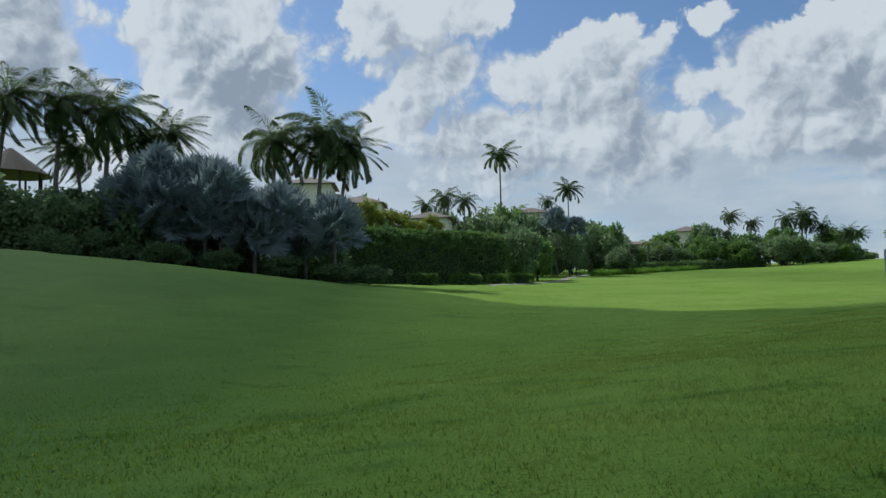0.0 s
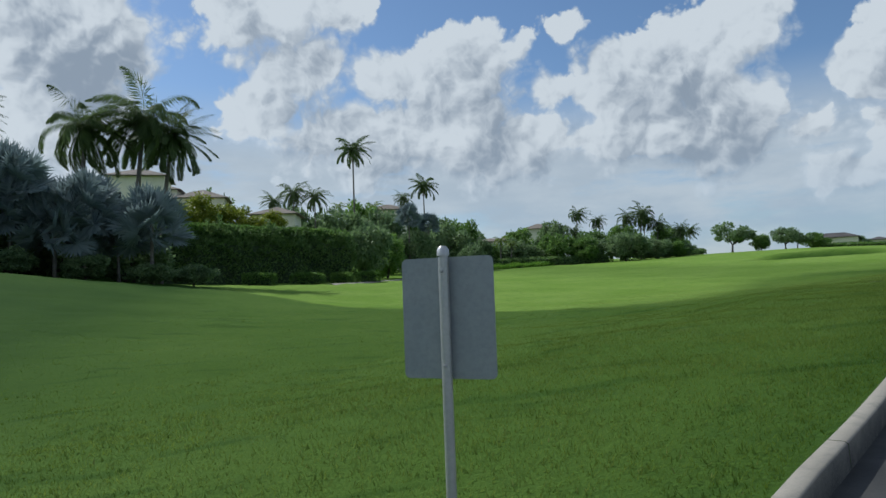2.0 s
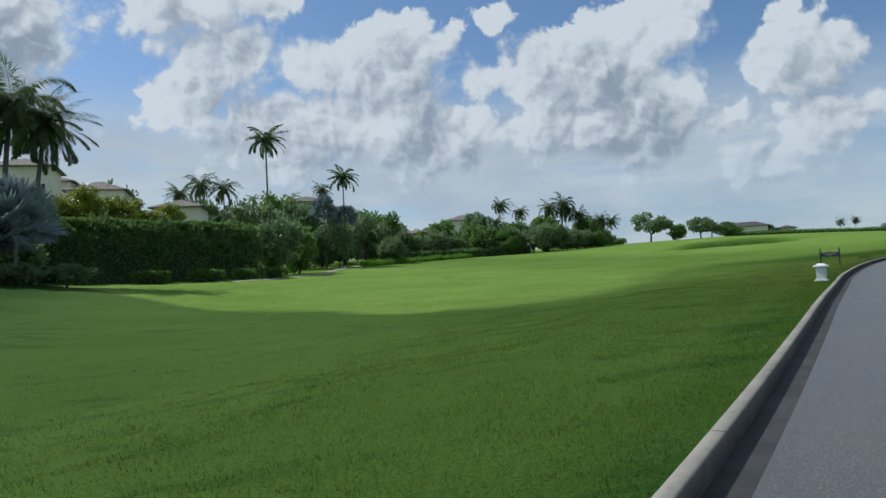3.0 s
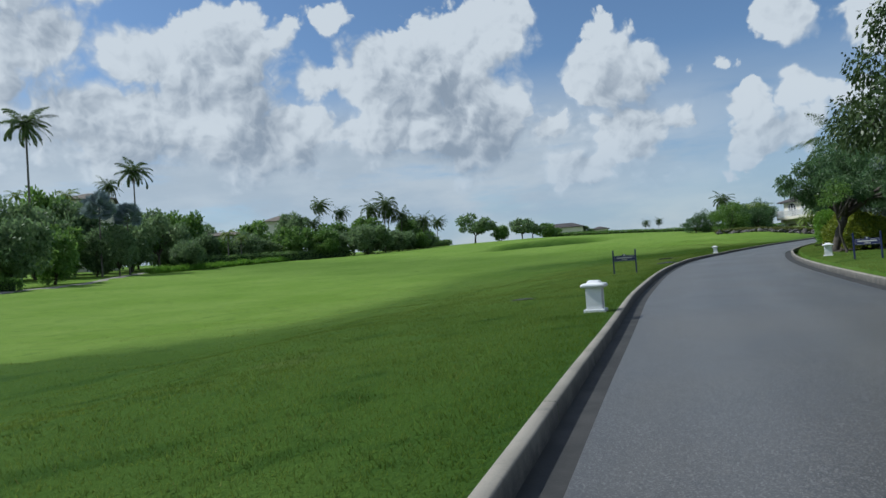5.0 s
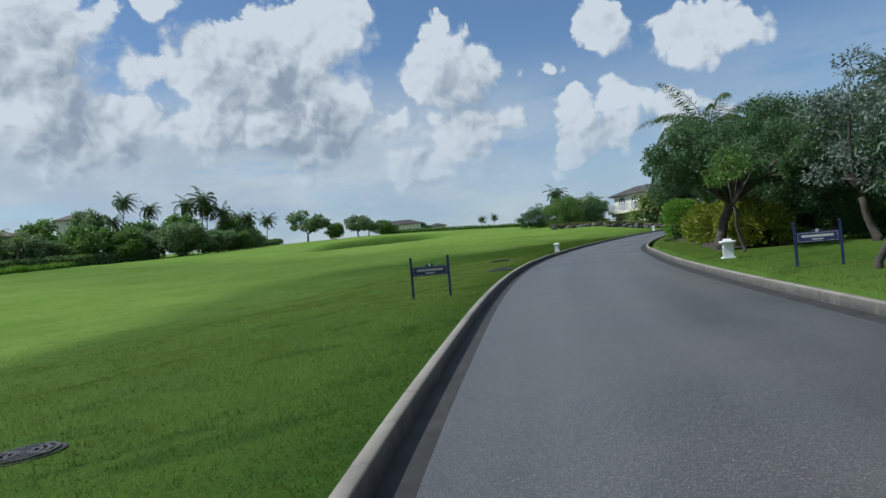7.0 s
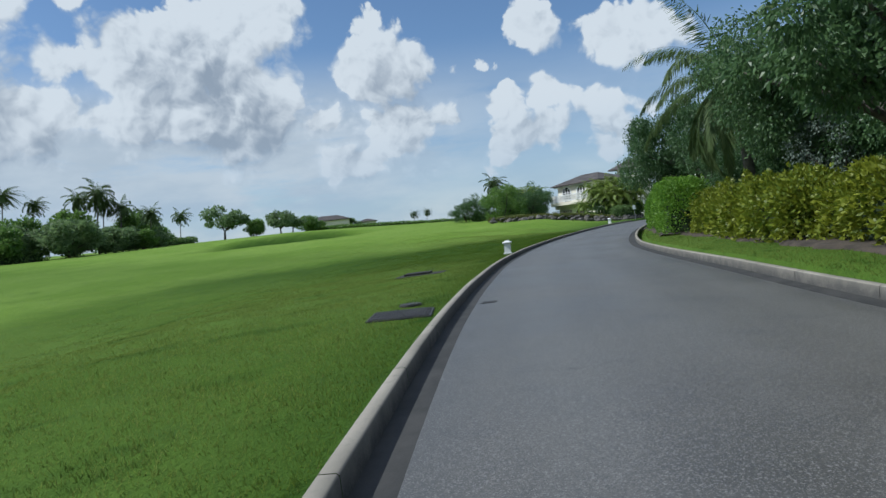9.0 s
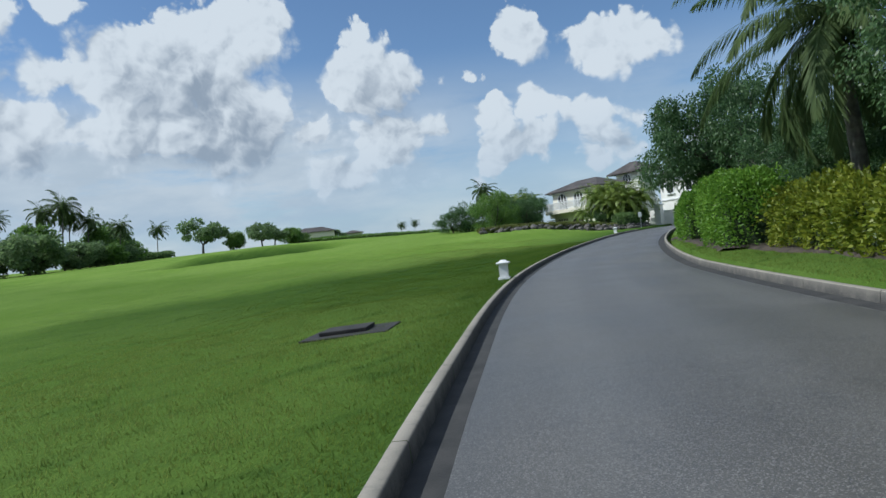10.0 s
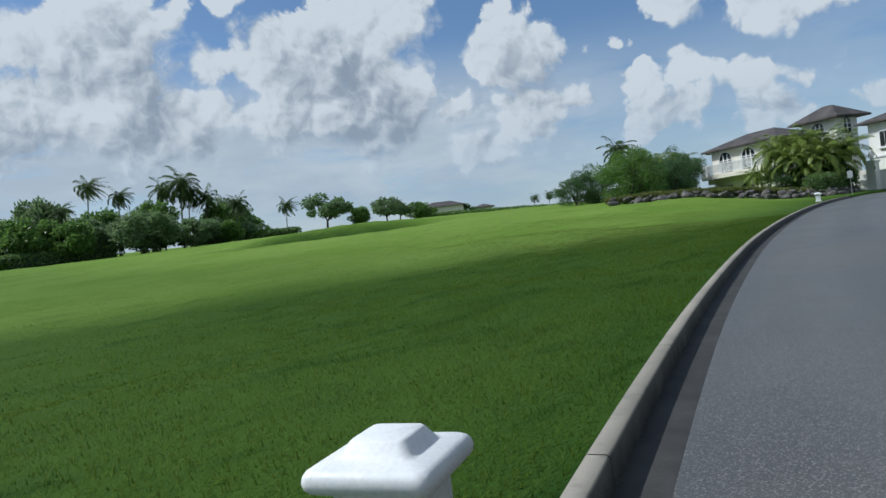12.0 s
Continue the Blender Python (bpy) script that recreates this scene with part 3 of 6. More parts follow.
def street_sign():
    top = empty("street_sign", 0, 0, 0)
    for sx in (-1, 1):
        bm = bmesh.new()
        box(bm, sx * 0.40, 0, -0.15, 0.052, 0.052, 1.0, 0.006)
        post = part("post", bm, "navy", top)
        bm = bmesh.new()
        box(bm, sx * 0.40, 0, 0.85, 0.07, 0.07, 0.016, 0.004)
        bmesh.ops.create_uvsphere(bm, u_segments=12, v_segments=6, radius=0.03, matrix=Matrix.Translation((sx * 0.40, 0, 0.892)))
        part("finial", bm, "navy", post)
    bm = bmesh.new()
    box(bm, 0, 0, 0.50, 0.745, 0.026, 0.205, 0.004)
    board = part("board", bm, "navy", top, "dark blue board with pale border and lettering")
    bm = bmesh.new()
    for x, z, sx, sz in ((0, 0.517, 0.69, 0.006), (0, 0.683, 0.69, 0.006), (-0.345, 0.517, 0.006, 0.172), (0.345, 0.517, 0.006, 0.172)):
        box(bm, x, -0.0145, z, sx, 0.004, sz)
    part("border", bm, "cream_paint", board)
    for w, h, z in ((0.56, 0.046, 0.6), (0.2, 0.024, 0.547)):
        bm = bmesh.new()
        box(bm, 0, -0.0145, z, w, 0.004, h)
        part("lettering", bm, "cream_paint", board, "pale bar of lettering")
    bm = bmesh.new()
    arc = [(0.085 * math.cos(a), 0.70 + 0.06 * math.sin(a)) for a in np.linspace(0, math.pi, 13)]
    f = [bm.verts.new((x, -0.012, z)) for x, z in arc]
    b = [bm.verts.new((x, 0.012, z)) for x, z in arc]
    bm.faces.new(f[::-1])
    bm.faces.new(b)
    for i in range(len(arc)):
        j = (i + 1) % len(arc)
        bm.faces.new((f[i], f[j], b[j], b[i]))
    crest = part("crest", bm, "navy", board)
    bm = bmesh.new()
    bmesh.ops.create_cone(bm, segments=14, radius1=0.032, radius2=0.026, depth=0.008, cap_ends=True, matrix=Matrix.Translation((0, -0.015, 0.725)) @ Matrix.Rotation(radians(90), 4, "X"))
    part("emblem", bm, "cream_paint", board)
    return top


M["cream_paint"] = plain("cream_paint", (0.36, 0.37, 0.36), (0.45, 0.45, 0.43), 8.0, 0.5, 0.001)
sx, sy = 38.08, 31.1
s1 = street_sign()
tagged(s1, "dark blue wooden street name sign on two posts in the grass", "sign", "street signs")
s1.matrix_basis = pose(sx, sy, on(sx, sy) - 0.03, 0, 0, -52)
copy_thing(s1, pose(42.45, 24.65, on(42.45, 24.65) - 0.03, 0, 0, -80))


def back_of_sign(x, y, turn, plate_w, plate_h, pole_h, label, round_top=True):
    top = empty("post_sign", x, y, on(x, y) - 0.02, turn, label, "sign")
    bm = bmesh.new()
    tube(bm, [(0, 0, -0.2), (0, 0, pole_h - 0.03), (0, 0, pole_h - 0.028)], [0.019, 0.019, 0.019], 12)
    pole = part("pole", bm, "alu", top, "grey galvanised pole", smooth=True)
    bm = bmesh.new()
    tube(bm, [(0, 0, pole_h - 0.035), (0, 0, pole_h - 0.012), (0, 0, pole_h)], [0.023, 0.022, 0.012], 12)
    part("pole_cap", bm, "alu", pole, smooth=True)
    bm = bmesh.new()
    c = 0.02
    w, z0, z1 = plate_w / 2, pole_h - 0.04 - plate_h, pole_h - 0.04
    ring = []
    for cx, cz, a0 in ((w - c, z1 - c, 0), (-w + c, z1 - c, 90), (-w + c, z0 + c, 180), (w - c, z0 + c, 270)):
        ring += [(cx + c * math.cos(radians(a0 + k * 30)), cz + c * math.sin(radians(a0 + k * 30))) for k in range(4)]
    f = [bm.verts.new((a, 0.026, b)) for a, b in ring]
    b = [bm.verts.new((a, 0.030, b)) for a, b in ring]
    bm.faces.new(f)
    bm.faces.new(b[::-1])
    for i in range(len(ring)):
        j = (i + 1) % len(ring)
        bm.faces.new((f[j], f[i], b[i], b[j]))
    plate = part("plate", bm, "plate_grey", top, "plain grey metal back of the plate")
    for z in (z1 - 0.05, z0 + 0.05):
        bm = bmesh.new()
        bmesh.ops.create_cone(bm, segments=8, radius1=0.008, radius2=0.006, depth=0.012, cap_ends=True, matrix=Matrix.Translation((0, -0.022, z)) @ Matrix.Rotation(radians(90), 4, "X"))
        part("bolt", bm, "alu", plate)
    bm = bmesh.new()
    box(bm, 0, 0, pole_h - 1.16, 0.05, 0.05, 0.02)
    part("clip", bm, "rust", pole)
    return top


M["plate_grey"] = plain("plate_grey", (0.27, 0.30, 0.32), (0.32, 0.345, 0.36), 7.0, 0.5, 0.001, 0.2)
M["rust"] = plain("rust", (0.04, 0.035, 0.03), (0.08, 0.06, 0.045), 9.0, 0.9)
back_of_sign(5.68, 6.96, -38, 0.36, 0.44, 1.215, "grey metal sign seen from behind on a slim pole")
back_of_sign(116.2, 58.9, 80, 0.38, 0.5, 1.75, "small grey sign plate on a pole at the lawn edge")

# ---- covers in the lawn ----
M["iron"] = plain("iron", (0.03, 0.03, 0.032), (0.055, 0.052, 0.05), 5.0, 0.7, 0.003, 0.3)
M["black_plastic"] = plain("black_plastic", (0.022, 0.022, 0.024), (0.04, 0.04, 0.042), 3.0, 0.65, 0.002)


def tilt_to_land(ob, x, y, up, turn):
    e = 0.5
    nx, ny = on(x - e, y) - on(x + e, y), on(x, y - e) - on(x, y + e)
    q = Vector((0, 0, 1)).rotation_difference(Vector((nx, ny, 2 * e)).normalized()).to_matrix().to_4x4()
    ob.matrix_basis = Matrix.Translation((x, y, on(x, y) + up)) @ q @ Matrix.Rotation(radians(turn), 4, "Z")


def manhole(x, y, r, label):
    top = tagged(new("manhole_cover"), label, "manhole")
    tilt_to_land(top, x, y, -0.02, 20)
    bm = bmesh.new()
    bmesh.ops.create_cone(bm, segments=40, radius1=r, radius2=r, depth=0.06, cap_ends=True)
    part("frame_ring", bm, "iron", top)
    for k, rr in enumerate((0.86, 0.66, 0.46, 0.26)):
        bm = bmesh.new()
        n = 36
        for i in range(n):
            a0, a1 = 6.2832 * i / n, 6.2832 * (i + 1) / n
            vs = []
            for z in (0.03, 0.045):
                for a, q in ((a0, rr), (a1, rr), (a1, rr - 0.1), (a0, rr - 0.1)):
                    vs.append(bm.verts.new((r * q * math.cos(a), r * q * math.sin(a), z)))
            bm.faces.new(vs[4:8])
            for j in (0, 2):
                bm.faces.new((vs[j], vs[(j + 1) % 4], vs[4 + (j + 1) % 4], vs[4 + j]))
        bmesh.ops.remove_doubles(bm, verts=bm.verts, dist=0.0005)
        part("rib", bm, "iron_light", top)
    for turn in (0, 90):
        bm = bmesh.new()
        box(bm, 0, 0, 0.03, r * 1.8, 0.04, 0.016, rot=radians(turn))
        part("bar", bm, "iron_light", top)


M["iron_light"] = plain("iron_light", (0.055, 0.055, 0.055), (0.09, 0.088, 0.085), 6.0, 0.6, 0.002, 0.3)
manhole(29.0, 26.5, 0.27, "round ribbed iron manhole cover set in the grass")
manhole(47.05, 36.02, 0.18, "small round dark cover set flush in the grass")


def hatch():
    """A dark ribbed service hatch."""
    x, y = 46.12, 35.42
    top = tagged(new("service_hatch"), "dark ribbed rectangular service hatch lying in the grass", "hatch")
    tilt_to_land(top, x, y, 0.0, 35)
    bm = bmesh.new()
    box(bm, 0, 0, -0.05, 0.92, 0.87, 0.06, 0.01)
    part("frame", bm, "black_plastic", top)
    for i in range(26):
        bm = bmesh.new()
        box(bm, -0.425 + i * 0.034, 0, 0.01, 0.017, 0.81, 0.009, 0.003)
        part("rib", bm, "black_plastic", top)


def gutter_box():
    x, y = 48.25, 35.36
    top = tagged(new("drain_box"), "small dark square drain cover beside the kerb", "drain")
    z = float(kerb_z(x)) - KERB_H
    top.matrix_basis = pose(x, y, z, 0, 0, 30)
    bm = bmesh.new()
    box(bm, 0, 0, -0.04, 0.34, 0.3, 0.048, 0.006)
    part("frame", bm, "dark_slab", top)
    bm = bmesh.new()
    box(bm, 0, 0, 0.008, 0.27, 0.23, 0.008, 0.003)
    part("lid", bm, "iron", top)


def slabs():
    x, y = 54.02, 41.4
    top = tagged(new("drain_slab"), "two overlapping dark concrete drain slabs in a hollow of the lawn", "slab")
    tilt_to_land(top, x, y, -0.015, 29)
    bm = bmesh.new()
    box(bm, 0.0, 0, -0.07, 1.16, 1.34, 0.085, 0.014)
    part("lower_slab", bm, "dark_slab", top)
    bm = bmesh.new()
    box(bm, 0.06, 0.08, 0.017, 0.68, 0.74, 0.055, 0.012, rot=radians(2))
    part("upper_slab", bm, "dark_slab", top, "raised square lid slab")


M["dark_slab"] = plain("dark_slab", (0.016, 0.016, 0.017), (0.038, 0.036, 0.034), 4.0, 0.9, 0.01)
hatch()
slabs()
gutter_box()

# ---- plants: arrays of leaves ----
rng = np.random.default_rng(7)
WIND = np.array([0.95, -0.25, 0.0])


def unit(v):
    return v / np.maximum(np.linalg.norm(v, axis=-1, keepdims=True), 1e-9)


def kites(base, way, side, length, width):
    """Four-cornered leaves from arrays of base, direction and side vectors."""
    n = len(base)
    length, width = np.broadcast_to(length, n)[:, None], np.broadcast_to(width, n)[:, None]
    mid = base + way * length * 0.45
    v = np.stack([base, mid - side * width * 0.5, base + way * length, mid + side * width * 0.5], 1).reshape(-1, 3)
    return v, np.arange(4 * n).reshape(n, 4)


def merge(pieces):
    vs, fs, k = [], [], 0
    for v, f in pieces:
        vs.append(v)
        fs.append(f + k)
        k += len(v)
    return np.vstack(vs), np.vstack(fs)


def frond(g, way, length, n, leaf_len, leaf_w, lift, sag, wind, fold=0.5):
    """A feather leaf: a thin rib and two rows of leaflets that hang."""
    t = np.linspace(0, 1, n + 2)
    a = math.radians(lift) - sag * t ** 1.3
    step = length / (n + 1)
    flat = unit(np.array([way[0], way[1], 0.0]))
    d = flat[None] * np.cos(a)[:, None] + np.array([0, 0, 1.0]) * np.sin(a)[:, None] + WIND * (wind * t ** 1.2)[:, None]
    d = unit(d)
    p = np.vstack([[0, 0, 0], np.cumsum(d[:-1] * step, axis=0)])
    side = unit(np.cross(d, [0, 0, 1.0]) + 1e-6)
    up = np.cross(side, d)
    out = []
    rib = 0.035 * (1 - t * 0.85)[:, None]
    L, R = p - side * rib, p + side * rib
    v = np.vstack([L, R])
    i = np.arange(n + 1)
    out.append((v, np.stack([i, i + 1, i + 1 + n + 2, i + n + 2], 1)))
    k = np.arange(2, n + 2)
    prof = 0.12 + 0.88 * np.sin(np.pi * np.clip(t[k] * 0.9 + 0.09, 0, 1)) ** 0.6
    for s in (-1, 1):
        ang = 0.78 - 0.4 * t[k]
        w = side[k] * s * np.sin(ang)[:, None] + d[k] * np.cos(ang)[:, None] - np.array([0, 0, 1.0]) * (fold * (0.6 + 0.8 * g.random(len(k))))[:, None] + WIND * wind * 0.6
        w = unit(w + g.normal(0, 0.06, (len(k), 3)))
        sd = unit(np.cross(w, up[k]))
        out.append(kites(p[k], w, sd, leaf_len * prof, leaf_w))
    return merge(out)


def palm_crown(seed, fronds, length, n, leaf_len, leaf_w, wind, top_lift=75, low_lift=-35, sag=1.1, fold=0.5):
    g = np.random.default_rng(seed)
    out = []
    for i in range(fronds):
        f = (i + 0.5) / fronds
        az = i * 2.39996 + g.normal(0, 0.15)
        lift = top_lift + (low_lift - top_lift) * f ** 0.8
        v, q = frond(g, (math.cos(az), math.sin(az)), length * g.uniform(0.82, 1.08), n, leaf_len, leaf_w, lift, sag * g.uniform(0.8, 1.25), wind * g.uniform(0.6, 1.3), fold)
        out.append((v, q))
    return merge(out)


def fan_crown(seed, leaves, r, spread):
    """A crown of stiff round fan leaves on stalks."""
    g = np.random.default_rng(seed)
    out = []
    for i in range(leaves):
        f = (i + 0.5) / leaves
        az = i * 2.39996 + g.normal(0, 0.2)
        lift = math.radians(82 - 118 * f)
        d = np.array([math.cos(az) * math.cos(lift), math.sin(az) * math.cos(lift), math.sin(lift)])
        stalk = spread * g.uniform(0.75, 1.1)
        c = d * stalk + np.array([0, 0, -0.25 * stalk * f])
        side = unit(np.cross(d, [0, 0, 1.0]) + 1e-6)
        twist = g.uniform(0.5, 1.25) * (1 if g.random() < 0.5 else -1)
        side = side * math.cos(twist) + np.cross(side, d) * math.sin(twist)
        up = np.cross(side, d)
        m = 26
        a = np.linspace(-2.3, 2.3, m)
        w = unit(d[None] * np.cos(a)[:, None] + (side * 0.98)[None] * np.sin(a)[:, None] + up[None] * (0.25 + 0.25 * np.abs(np.sin(a)))[:, None] * (1 if i % 2 else 0.7))
        w = unit(w + np.array([0, 0, -0.18]) + g.normal(0, 0.05, (m, 3)))
        sd = unit(np.cross(w, np.broadcast_to(up, w.shape)))
        out.append(kites(np.repeat(c[None], m, 0), w, sd, r * g.uniform(0.8, 1.05, m), r * 0.15))
        q = unit(np.cross(d, side))
        s = np.array([[0, 0, 0], [0, 0, 0], c, c]) + np.array([side, -side, -side, side]) * 0.03
        out.append((s, np.array([[0, 1, 2, 3]])))
    return merge(out)


def leaf_cloud(g, centres, radii, count, size, droop=0.3, shell=0.55, ratio=0.45):
    """Leaves in clumps: most near each clump's outside."""
    k = g.choice(len(centres), count, p=radii ** 2 / np.sum(radii ** 2))
    d = unit(g.normal(0, 1, (count, 3)))
    r = radii[k] * (shell + (1 - shell) * g.random(count)) * g.uniform(0.75, 1.12, count)
    p = centres[k] + d * r[:, None] * np.array([1, 1, 0.85])
    w = unit(d * 0.7 + g.normal(0, 0.55, (count, 3)) + np.array([0, 0, -droop]))
    s = unit(np.cross(w, g.normal(0, 1, (count, 3))))
    return kites(p, w, s, size * g.uniform(0.6, 1.3, count), size * ratio * g.uniform(0.8, 1.2, count))


def crown_clumps(g, rx, rz, n, clump, flat=0.0):
    """Uneven clump centres in a crown of half width rx and half height rz."""
    d = unit(g.normal(0, 1, (n, 3)))
    r = g.uniform(0.35, 1.0, n) ** 0.6
    c = d * r[:, None] * np.array([rx, rx, rz])
    c[:, 2] = np.where(c[:, 2] < 0, c[:, 2] * (1 - flat), c[:, 2])
    c[:, :2] += g.normal(0, rx * 0.08, (n, 2))
    return c, clump * g.uniform(0.6, 1.25, n)


def mesh_of(name, v, f, mat):
    ob = raw(name, v, f, mat)
    me = ob.data
    bpy.data.objects.remove(ob)
    return me


def stem(points, radii, mat, name="trunk", sides=10):
    bm = bmesh.new()
    tube(bm, points, radii, sides)
    for f in bm.faces:
        f.smooth = True
    me = bpy.data.meshes.new(name)
    bm.to_mesh(me)
    bm.free()
    me.materials.append(M[mat])
    return me


def child(name, me, parent, loc=(0, 0, 0), label=""):
    ob = new(name, me)
    ob.parent = parent
    ob.location = loc
    if label:
        ob["label"] = label
    return ob


M["palm_leaf"] = leafy("palm_leaf", (0.055, 0.095, 0.037), (0.15, 0.21, 0.075), 0.6, 0.45, 0.2)
M["palm_light"] = leafy("palm_light", (0.0938, 0.169, 0.0275), (0.25, 0.312, 0.0625), 0.5, 0.35)
M["silver_leaf"] = leafy("silver_leaf", (0.13, 0.175, 0.18), (0.27, 0.335, 0.34), 0.6, 0.35, 0.2)
M["leaf_dark"] = leafy("leaf_dark", (0.063, 0.126, 0.042), (0.189, 0.287, 0.0868), 0.5, 0.5)
M["leaf_grove"] = leafy("leaf_grove", (0.045, 0.1, 0.042), (0.13, 0.22, 0.08), 0.4, 0.45)
# leaves of the backlit boughs, their shade painted in as a darker green
M["leaf_shade"] = leafy("leaf_shade", (0.03, 0.06, 0.02), (0.085, 0.13, 0.04), 0.4, 0.3)
# distant leaves: paler and bluer, the haze of distance put into the colour
M["leaf_hazed"] = leafy("leaf_hazed", (0.0868, 0.151, 0.07), (0.224, 0.315, 0.133), 0.55, 0.5)
M["leaf_mid"] = leafy("leaf_mid", (0.0702, 0.155, 0.0351), (0.203, 0.324, 0.0702), 0.45, 0.5)
M["leaf_fresh"] = leafy("leaf_fresh", (0.0743, 0.189, 0.0216), (0.209, 0.365, 0.0432), 0.45, 0.45)
M["leaf_yellow"] = leafy("leaf_yellow", (0.063, 0.126, 0.0168), (0.294, 0.322, 0.0308), 0.45, 0.4)
M["leaf_red"] = leafy("leaf_red", (0.08, 0.008, 0.012), (0.32, 0.02, 0.03), 0.45, 0.3)
M["leaf_coral"] = leafy("leaf_coral", (0.10, 0.09, 0.03), (0.42, 0.12, 0.06), 0.5, 0.3)
M["leaf_grey"] = leafy("leaf_grey", (0.085, 0.125, 0.095), (0.2, 0.25, 0.2), 0.55, 0.2)
M["dry_frond"] = leafy("dry_frond", (0.10, 0.07, 0.03), (0.24, 0.18, 0.08), 0.7, 0.2)
M["palm_bark"] = plain("palm_bark", (0.11, 0.10, 0.085), (0.2, 0.185, 0.16), 5.0, 0.9, 0.02, fine=18)
M["crownshaft"] = plain("crownshaft", (0.09, 0.16, 0.04), (0.13, 0.2, 0.06), 4.0, 0.5, 0.002)

COCO = [mesh_of("crown", *palm_crown(11 + i, 36, 5.0, 82, 1.2, 0.062, 0.95, 68, -50, 1.2, 0.6), "palm_leaf") for i in range(3)]
CALM = [mesh_of("crown", *palm_crown(31 + i, 34, 4.4, 80, 0.95, 0.05, 0.2, 74, -50, 1.25, 0.7), "palm_leaf") for i in range(2)]
ROYAL = mesh_of("crown", *palm_crown(41, 22, 4.3, 40, 1.15, 0.13, 0.4, 82, -25, 1.35, 0.6), "palm_leaf")
LIGHT = mesh_of("crown", *palm_crown(42, 16, 2.9, 26, 0.75, 0.09, 0.2, 72, -25, 1.3, 0.55), "palm_light")
ARECA = mesh_of("crown", *palm_crown(43, 26, 2.3, 32, 0.6, 0.05, 0.1, 82, -10, 1.6, 0.55), "palm_light")
FAN = [mesh_of("crown", *fan_crown(51 + i, 40, 1.6, 1.9), "silver_leaf") for i in range(2)]
SKIRT = mesh_of("dead_fronds", *palm_crown(61, 9, 2.2, 16, 0.5, 0.06, 0.2, -50, -85, 0.3, 0.3), "dry_frond")


def palm(x, y, height, kind, label, scale=1.0, lean=(0.0, 0.0), turn=0.0, z=None, group="", trunk_r=0.16, sink=0.2):
    """A palm whose crown's heart stands at the given height over the ground."""
    z = on(x, y) if z is None else z
    top = empty("palm_tree", x, y, z, 0, label, "palm tree", group)
    heart = Vector((lean[0], lean[1], height))
    pts = [Vector((lean[0] * f ** 1.7, lean[1] * f ** 1.7, -sink + (height + sink) * f)) for f in np.linspace(0, 1, 9)]
    me = stem(pts, [trunk_r * scale * (1.5 if i == 0 else 1.12 - 0.35 * i / 8) for i in range(9)], "palm_bark")
    child("trunk", me, top)
    crown = child("crown", kind, top, heart)
    crown.scale = (scale,) * 3
    crown.rotation_euler = (0, 0, radians(turn))
    if kind is ROYAL:
        shaft = stem([heart + Vector((0, 0, -1.5)), heart + Vector((0, 0, -0.7)), heart + Vector((0, 0, 0.1))], [0.17, 0.19, 0.09], "crownshaft", "crownshaft")
        child("crownshaft", shaft, top, label="smooth green crownshaft")
        sk = child("dead_fronds", SKIRT, top, heart + Vector((0, 0, -1.4)), "hanging dry fronds")
        sk.scale = (0.8,) * 3
    return top


def tree_mesh(seed, rx, rz, clumps, clump, leaves, size, mat, flat=0.3, droop=0.3, trunk_h=3.0, trunk_r=0.22, ratio=0.45, forks=7, shift=(0.0, 0.0), bend=0.0):
    """The trunk with its limbs, and the crown, of a broad-leaved tree; the crown's middle is trunk_h + 0.8 rz up."""
    g = np.random.default_rng(seed)
    c, r = crown_clumps(g, rx, rz, clumps, clump, flat)
    mid = np.array([shift[0], shift[1], trunk_h + rz * 0.75])
    v, f = leaf_cloud(g, c + mid, r, leaves, size, droop, 0.5, ratio)
    crown = mesh_of("crown", v, f, mat)
    bm = bmesh.new()
    fork = Vector((shift[0] * 0.7 + g.normal(0, 0.15), shift[1] * 0.7 + g.normal(0, 0.15), trunk_h * 0.75))
    tube(bm, [(0, 0, -0.3), (0.03, 0, 0.12), fork * 0.3 + Vector((bend * 0.5, bend * 0.4, 0)), fork * 0.55 + Vector((0.06 - bend * 0.4, 0.04 + bend * 0.2, 0)), fork * 0.8 + Vector((bend * 0.6, 0, 0)), fork], [trunk_r * 1.5, trunk_r * 1.12, trunk_r, trunk_r * 0.92, trunk_r * 0.88, trunk_r * 0.82], 9)
    for i in g.choice(clumps, min(forks, clumps), replace=False):
        e = Vector(c[i] + mid)
        m1 = fork.lerp(e, 0.45) + Vector((g.normal(0, 0.2), g.normal(0, 0.2), 0.25))
        tube(bm, [fork - Vector((0, 0, 0.1)), m1, fork.lerp(e, 0.8), e], [trunk_r * 0.6, trunk_r * 0.38, trunk_r * 0.2, trunk_r * 0.06], 6)
    for fc in bm.faces:
        fc.smooth = True
    me = bpy.data.meshes.new("trunk")
    bm.to_mesh(me)
    bm.free()
    me.materials.append(M["bark"])
    return me, crown


def tree(x, y, meshes, label, scale=1.0, tall=1.0, turn=0.0, z=None, group="", category="tree", name="tree"):
    z = on(x, y) if z is None else z
    top = empty(name, x, y, z, turn, label, category, group)
    top.scale = (scale, scale, scale * tall)
    child("trunk", meshes[0], top)
    child("crown", meshes[1], top)
    return top


